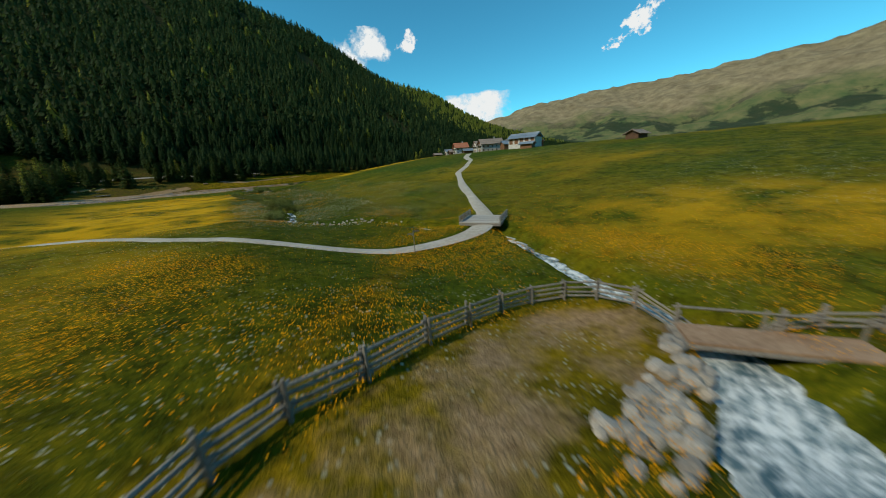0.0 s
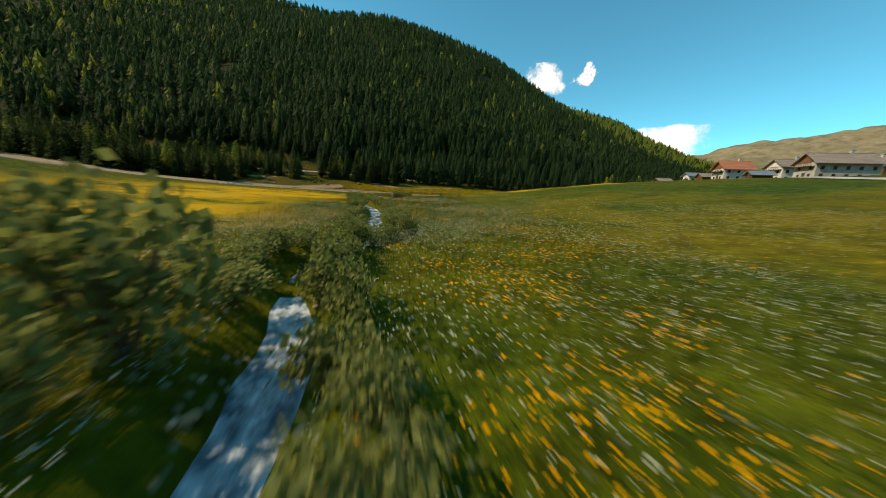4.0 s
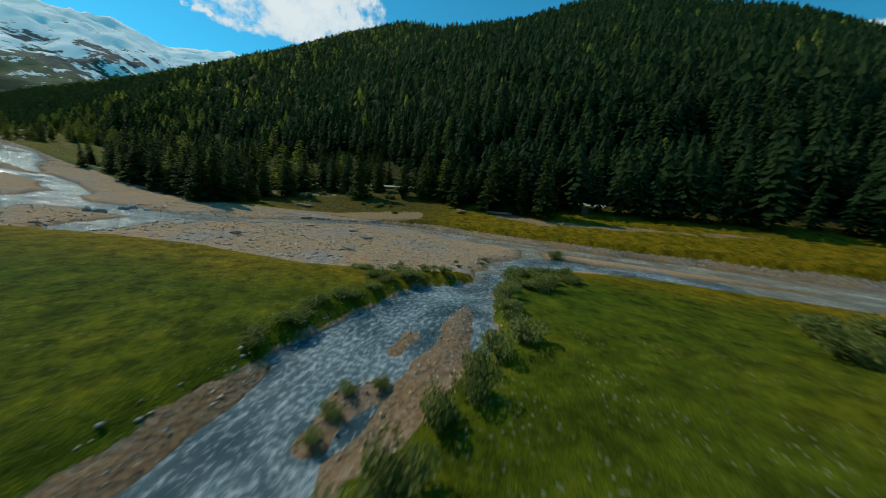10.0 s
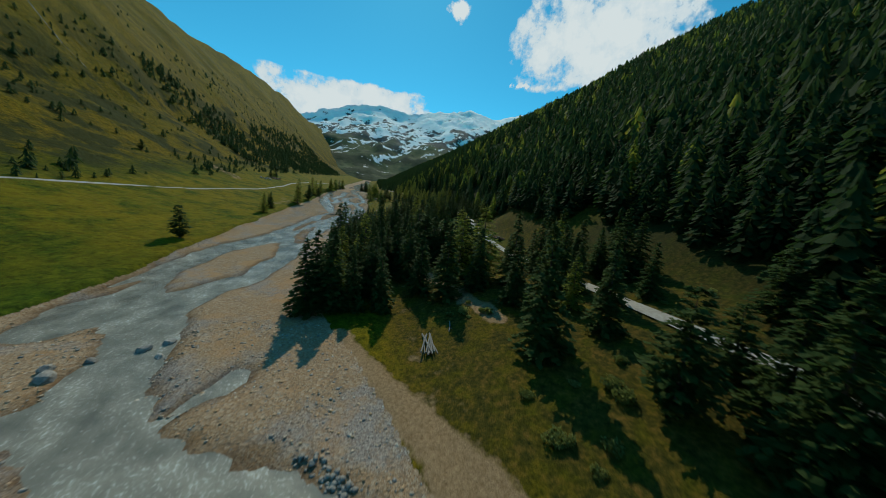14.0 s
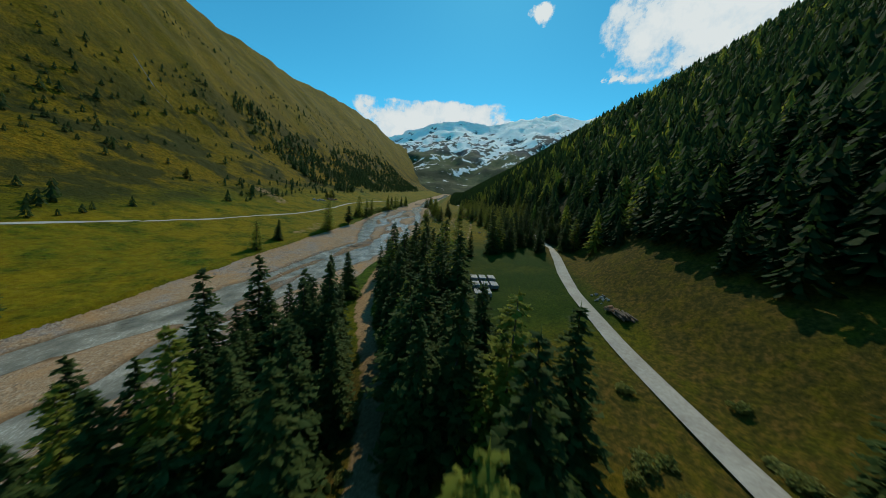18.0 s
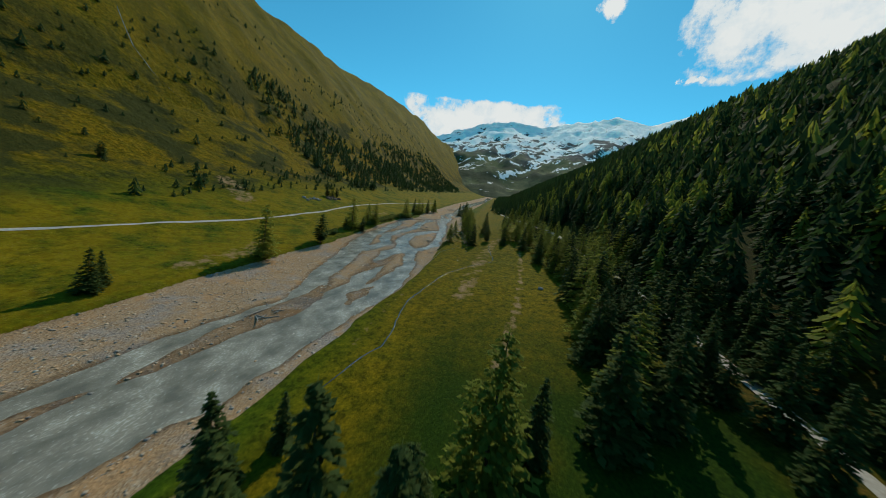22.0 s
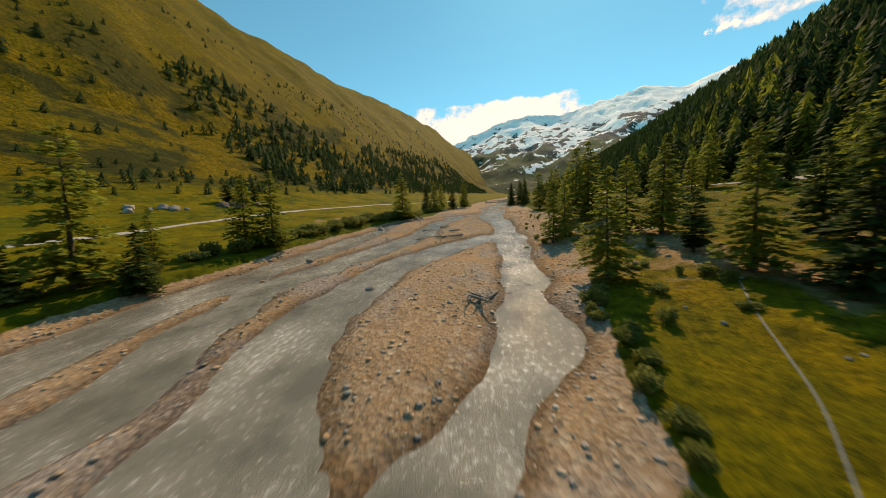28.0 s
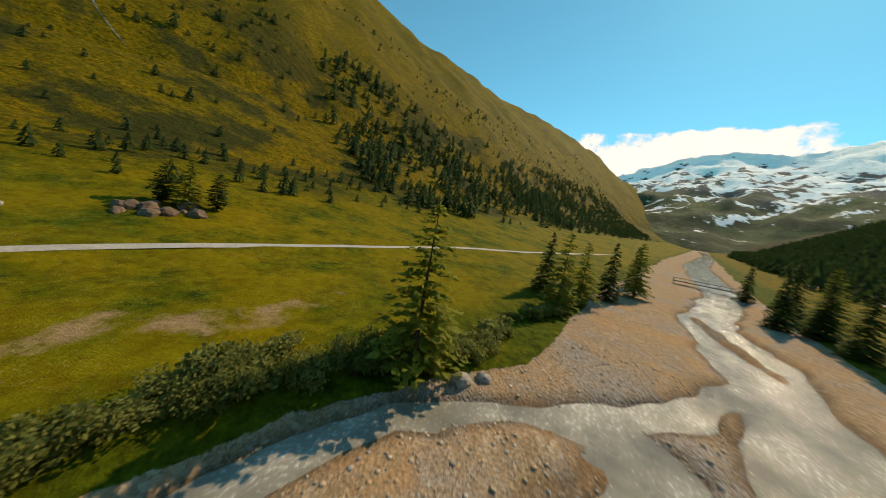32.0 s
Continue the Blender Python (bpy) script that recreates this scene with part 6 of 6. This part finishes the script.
HOSE = simple("grey_blue_hose", (0.07, 0.11, 0.13), (0.13, 0.18, 0.21), 4, 0.5, 0.05)
cable([(246, 18.6), (250, 18.2), (254, 18.2), (261, 18.6), (268.8, 18.9), (274, 19.4), (280.7, 23), (287, 25), (292, 27)], 0.035, "grey-blue hose snaking through the grass", "hose", HOSE)


STILL = water_material("shallow_runnel_water", (0.03, 0.045, 0.04), (0.08, 0.1, 0.095), 0.7, 1.5)


def runnel(points, label, material=STILL):
    p = dense(points, 0.6)
    p[:, 1] += 0.9 * fbm(p[:, 0] * 0.16, p[:, 1] * 0.16, 3, 121)
    t = np.gradient(p[:, :2], axis=0)
    t /= np.linalg.norm(t, axis=1, keepdims=True)
    rows = []
    for (s, u, w), (a, b) in zip(p, t):
        k = np.linspace(-1, 1, 5) * 0.8 * w * (0.8 + 0.6 * value_noise(np.array([s * 0.7]), np.array([u * 0.7]), 3)[0])
        x, y = to_xy(s - b * k, u + a * k)
        z = np.full(5, at_ground(s, u) + 0.03)
        z[[0, 4]] -= 0.06
        rows.append(np.stack([x, y, z], -1))
    ribbon("runnel_water", np.array(rows), material, label, "water")


runnel([(186, 20, 0.16), (195.4, 22, 0.2), (200, 23.8, 0.22), (206.7, 23.3, 0.24), (213, 22.2, 0.22), (219.5, 21.6, 0.24), (228.4, 22.6, 0.24), (238, 24.8, 0.24), (247, 28.2, 0.2), (256, 34, 0.2), (263.5, 41, 0.2), (270, 41, 0.18), (280, 39.5, 0.16), (291, 38.7, 0.16)], "narrow runnel winding through the meadow")
runnel([(326, -236, 0.3), (322, -224, 0.4), (319, -212, 0.4), (322, -199, 0.35), (328, -190, 0.4), (332.8, -185, 0.3)], "white trickle running down the grassy slope", BROOK)

far = new("far_bridge", None)
fx, fy = to_xy(461, -2)
far.matrix_world = pose(fx, fy, float(river_z(461.0)) + 1.6, 0, 0, -54.8)
tagged(far, label="small wooden bridge across the river upstream", category="bridge")
part("deck", boxes((-9, -1.2, -0.3, 9, 1.2, 0)), OLDWOOD, far)
for y in (-1.15, 1.15):
    part("rail", boxes((-9, y - 0.05, 0.8, 9, y + 0.05, 0.95)), OLDWOOD, far)
    for q in range(7):
        part("post", boxes((-8.6 + 2.86 * q, y - 0.06, -1.8 if q in (0, 6) else -0.2, -8.45 + 2.86 * q, y + 0.06, 0.9)), OLDWOOD, far)


# ---- shrubs ----
def shrub_arrays(rng, leaves=420, leaf=0.13):
    v, f = [], []
    lobes = [(rng.uniform(-0.55, 0.55), rng.uniform(-0.55, 0.55), rng.uniform(0.35, 0.8), rng.uniform(0.3, 0.55)) for _ in range(9)]
    for k in range(leaves):
        cx, cy, cz, r = lobes[k % 9]
        d = rng.normal(size=3)
        d /= np.linalg.norm(d)
        p = np.array([cx, cy, cz]) + d * r * rng.uniform(0.55, 1.05)
        p[2] = max(p[2], 0.04)
        a, b = rng.normal(size=3) * 0.7 + d * 0.4, rng.normal(size=3)
        a /= np.linalg.norm(a)
        b -= a * (a @ b)
        b /= np.linalg.norm(b)
        w, h = leaf * rng.uniform(0.35, 0.6), leaf * rng.uniform(0.8, 1.5)
        i = len(v)
        v += [p, p + a * h * 0.5 + b * w, p + a * h, p + a * h * 0.5 - b * w]
        f += [(i, i + 1, i + 2), (i, i + 2, i + 3)]
    return np.array(v, np.float32), np.array(f, np.int32)


shrub_rng = np.random.default_rng(31)
SHRUBS = []
for k in range(5):
    v, f = shrub_arrays(shrub_rng, 1000, 0.11) if k > 2 else shrub_arrays(shrub_rng, 620, 0.2)
    stems = bmesh.new()
    for j in range(7):
        a = shrub_rng.uniform(0, 6.28)
        log_of(stems, (0, 0, -0.1), (0.45 * math.cos(a), 0.45 * math.sin(a), 0.75), 0.03, 0.01, 5)
    sm = bpy.data.meshes.new("rootstock")
    stems.to_mesh(sm)
    stems.free()
    sm.materials.append(BARK)
    SHRUBS.append((mesh_of("foliage", v, f, WILLOW), sm))


def shrub(s, u, wide, high, label="bushy grey-green willow shrub on the bank", group="willow shrubs", name="willow_shrub"):
    root = new(name, None)
    x, y = to_xy(s, u)
    root.matrix_world = pose(x, y, at_ground(s, u) - 0.05, 0, 0, shrub_rng.uniform(0, 360)) @ Matrix.Diagonal((wide, wide, high, 1))
    for piece, me in zip(("foliage", "rootstock"), SHRUBS[int(shrub_rng.integers(3, 5)) if group == "stream shrubs" else int(shrub_rng.integers(3))]):
        new(piece, me).parent = root
    tagged(root, label=label, category="shrub", group=group)


for k in range(44):
    s = shrub_rng.uniform(262, 384)
    shrub(s, np.interp(s, [262, 285, 340, 360, 384], [-28.5, -26.5, -24.8, -21, -20]) - abs(shrub_rng.normal(0, 1.6)), shrub_rng.uniform(1.1, 2.2), shrub_rng.uniform(0.9, 1.8))
for k in range(54):
    s = shrub_rng.uniform(316, 358)
    shrub(s, np.interp(s, [316, 340, 352, 358], [-25.2, -24.0, -20.8, -17.6]) - abs(shrub_rng.normal(0, 1.5)), shrub_rng.uniform(1.2, 2.1), shrub_rng.uniform(1.0, 1.9), "dense grey-green willow shrub along the river bank", "stream shrubs")


def bank_shrubs(u0, u1, step, side, wide, high):
    """Willows along one side of the stream: side 1 towards the river's head, -1 towards its mouth."""
    line = np.array(STREAM)
    for u in np.arange(u0, u1, step):
        w = wide * shrub_rng.uniform(0.8, 1.2)
        s = np.interp(u, line[:, 1], line[:, 0]) + side * (np.interp(u, line[:, 1], line[:, 2]) + 0.35 + 0.75 * w + shrub_rng.uniform(-0.2, 0.5))
        shrub(s, u + shrub_rng.uniform(-0.4, 0.4), w, high * shrub_rng.uniform(0.8, 1.2), "dense green willow shrub beside the stream", "stream shrubs")


for zone in ((-154, -146.5, 1.8, 1, 1.5, 1.4), (-143, -138, 2.6, 1, 1.0, 0.8), (-131, -121, 1.8, 1, 1.1, 0.9), (-119, -104, 4, 1, 1.2, 0.9), (-102, -56, 2.6, 1, 1.3, 1.0), (-52, -44, 1.8, 1, 1.7, 1.5),
             (-44, -38, 1.9, 1, 1.5, 1.4), (-22, -8, 2.2, 1, 1.1, 0.4), (-152, -149.5, 1.3, -1, 0.6, 0.6), (-136, -119, 1.15, -1, 0.9, 1.0), (-114, -78, 2.4, -1, 1.3, 0.9), (-50, -47, 1.5, -1, 0.9, 0.8),
             (-35, -27, 1.5, -1, 1.1, 1.3), (-25, -6, 2.0, -1, 1.1, 0.9)):
    bank_shrubs(*zone)
for s, u, w, h in ((-3.6, -133.4, 1.9, 2.5), (-3.6, -135.2, 1.1, 1.3), (-11.6, 16.6, 1.5, 1.2), (-9.5, -0.5, 1.5, 0.7), (-11.5, 1.2, 1.6, 0.7), (-12, -2, 1.8, 0.75), (-9.3, -3, 1.4, 0.8), (-13.6, 3.4, 1.4, 0.55), (-14, 0, 1.8, 0.6), (-11, -5, 1.6, 0.7), (0.5, -7.6, 1.3, 0.45), (-1.6, -5.8, 1.0, 0.5), (-3.4, -5.6, 0.9, 0.6), (3, -9.6, 1.3, 0.4), (1, -10.5, 1.5, 0.45), (-1.4, -8.6, 1.4, 0.5), (2.2, -4.6, 0.5, 0.3), (-0.8, -2.6, 0.45, 0.3), (-2.8, -0.6, 0.4, 0.3), (-4.2, 3.2, 0.5, 0.35), (-3.6, 6.4, 0.6, 0.35), (-1.5, 1.5, 0.4, 0.25), (-27.6, -8.6, 1.7, 1.3), (-32.5, -11, 1.4, 1.1), (-29.1, -4, 1.8, 1.2), (-38, 2, 2.6, 1.8), (-34, 0, 1.8, 1.4), (-44, 3, 2.0, 1.5), (-12.6, -4.6, 1.4, 1.0),
                   (-7.9, -24.6, 0.45, 0.3), (-7.5, -23.4, 0.5, 0.35), (-7.2, -22.4, 0.5, 0.35), (-8.0, -21.4, 0.5, 0.35), (-7.5, -15.6, 0.45, 0.3)):
    shrub(s, u, w, h, "dense green willow shrub beside the stream", "stream shrubs")
for k in range(26):
    shrub(shrub_rng.uniform(300, 350), shrub_rng.uniform(13.5, 20), shrub_rng.uniform(0.2, 0.45), shrub_rng.uniform(0.25, 0.7), "small green shrub growing in the gravel", "gravel shrubs")
for k in range(40):
    shrub(shrub_rng.uniform(280, 352), shrub_rng.uniform(20, 31), shrub_rng.uniform(0.3, 0.8), shrub_rng.uniform(0.3, 0.9), "low ochre-green shrub on the stony bank", "gravel shrubs")
for k in range(70):
    s, u = shrub_rng.uniform(26, 112), shrub_rng.uniform(30, 72)
    if abs(u - np.interp(s, [26, 40, 96, 112], [59.2, 60, 64.6, 65.6])) > 2.6:
        shrub(s, u, shrub_rng.uniform(0.5, 1.3), shrub_rng.uniform(0.4, 1.1), "low brown-green juniper bush among the conifers", "clearing shrubs", "juniper_bush")
for k in range(16):
    shrub(shrub_rng.uniform(276, 292), shrub_rng.uniform(17.2, 18.6), shrub_rng.uniform(0.4, 0.7), shrub_rng.uniform(0.4, 0.9), "brown-green shrub on the eroded bank", "bank shrubs")


# ---- meadow: grass blades and flower heads near the flight line ----
meadow_rng = np.random.default_rng(41)


def strip(count, s0, s1, u0, u1):
    s, u = meadow_rng.uniform(s0, s1, count), meadow_rng.uniform(u0, u1, count)
    free = (along(STREAM, s, u) > 0.7) & (corridor(s, u) < -1.2)
    road_d = along([(30, -143, 1.2), (10.6, -164.6, 1.15), (3, -171.9, 1.1), (-5, -178.3, 1.1), (-8.9, -180.4, 1.2), (-12, -181.6, 1.3), (-17.2, -181.8, 1.6), (-21, -179.3, 2.4), (-23.2, -176.8, 1.5), (-28, -169.9, 1.1), (-39.7, -152.7, 1.1)], s, u)
    dirt = along([(5, -202.5, 2.6), (0, -200.2, 2.8), (-4, -199.6, 3.0), (-8, -200, 3.0), (-10.5, -201.2, 1.6)], s, u)
    keep = free & (road_d > 0) & (dirt > 0)
    return s[keep], u[keep]


def heads(name, s, u, size, lift, material, label):
    x, y = to_xy(s, u)
    z = ground(s, u)
    n = len(s)
    c = np.stack([x, y, z + lift * meadow_rng.uniform(0.6, 1.2, n)], -1)
    a = meadow_rng.uniform(0, 6.283, n)
    tilt = meadow_rng.uniform(-0.5, 0.5, (n, 2))
    r = size * meadow_rng.uniform(0.6, 1.3, n)
    ex = np.stack([np.cos(a), np.sin(a), tilt[:, 0]], -1) * r[:, None]
    ey = np.stack([-np.sin(a), np.cos(a), tilt[:, 1]], -1) * r[:, None]
    v = np.stack([c + ex, c + 0.8 * ey, c - ex, c - 0.8 * ey], 1).reshape(-1, 3)
    f = np.arange(n * 4).reshape(-1, 4)
    me = mesh_of(name, v, f, material)
    tagged(new(name, me), label=label, category="flowers", kind="stuff")


s, u = strip(190000, -36, 26, -214, -36)
a, b = strip(60000, -19, 6, -176, -60)
c, d = strip(80000, -24, 18, -206, -168)
s, u = np.r_[s, a, c], np.r_[u, b, d]
drift = -0.12 + 1.9 * fbm(s * 0.13, u * 0.13, 3, 101) + 0.6 * smooth(-168, -184, u) + 0.4 * smooth(-2, 8, s) * smooth(-160, -140, u)
for a, b, r in ((-10.6, -136.2, 2.0), (-8.0, -135.4, 0.7), (-8.0, -125.2, 1.0), (-11.2, -128.7, 1.0), (-13.5, -134, 1.0), (-7.6, -158.5, 0.8), (-16, -120, 1.4), (-12, -92, 1.6), (-4.8, -96, 1.2), (-8, -78, 1.5), (-11.5, -131, 2.2), (-14, -128, 1.6), (-9.5, -128.5, 0.9), (-9.4, -154, 0.9), (-11, -156.5, 0.7), (-7.4, -152.5, 0.6), (-12.5, -112, 1.4), (-17, -106, 1.8)):
    drift = np.maximum(drift, 1.2 * smooth(r * 1.2, r * 0.4, np.hypot(s - a, u - b)))
keep = meadow_rng.random(len(s)) < np.clip(drift, 0.05, 1.0)
heads("orange_flowers", s[keep], u[keep], 0.036, 0.3, FLOWER_O, "orange-yellow meadow flowers in drifts")
s, u = strip(200000, -40, 12, -182, -44)
a, b = strip(150000, -20, 4, -166, -66)
s, u = np.r_[s, a], np.r_[u, b]
keep = meadow_rng.random(len(s)) < np.clip(0.5 + 1.1 * fbm(s * 0.11 + 40, u * 0.11, 3, 107), 0.1, 0.95) * smooth(10, 0, s) * np.interp(u, [-182, -168, -150, -128, -104, -70, -45], [0.12, 0.35, 1, 1, 0.6, 0.55, 0.3])
heads("white_flowers", s[keep], u[keep], 0.026, 0.36, FLOWER_W, "white umbel flowers scattered over the meadow")


def blades(name, s, u, tall, wide, label):
    x, y = to_xy(s, u)
    z = ground(s, u) - 0.02
    n = len(s)
    a = meadow_rng.uniform(0, 6.283, n)
    c = np.stack([x, y, z], -1)
    e = np.stack([np.cos(a), np.sin(a), 0 * a], -1) * wide
    lean = np.stack([meadow_rng.uniform(-0.14, 0.14, n), meadow_rng.uniform(-0.14, 0.14, n), tall * meadow_rng.uniform(0.5, 1.2, n)], -1)
    v = np.stack([c - e, c + e, c + lean], 1).reshape(-1, 3)
    me = mesh_of(name, v, np.arange(n * 3).reshape(-1, 3), BLADE)
    tagged(new(name, me), label=label, category="grass", kind="stuff")


s, u = strip(230000, -32, 12, -214, -40)
keep = np.abs(s - np.interp(u, [-205, -187, -164, -139, -92, -47], [3, -2, -7, -8, -8, -14])) < 9 + 6 * meadow_rng.random(len(s))
blades("meadow_grass", s[keep], u[keep], 0.3, 0.016, "tall green meadow grass under the flowers")
s, u = meadow_rng.uniform(205, 345, 90000), meadow_rng.uniform(15, 46, 90000)
keep = (corridor(s, u) < -0.6) & (fbm(s * 0.15, u * 0.15, 3, 113) > -0.15)
blades("pasture_grass", s[keep], u[keep], 0.12, 0.02, "short grazed pasture grass")
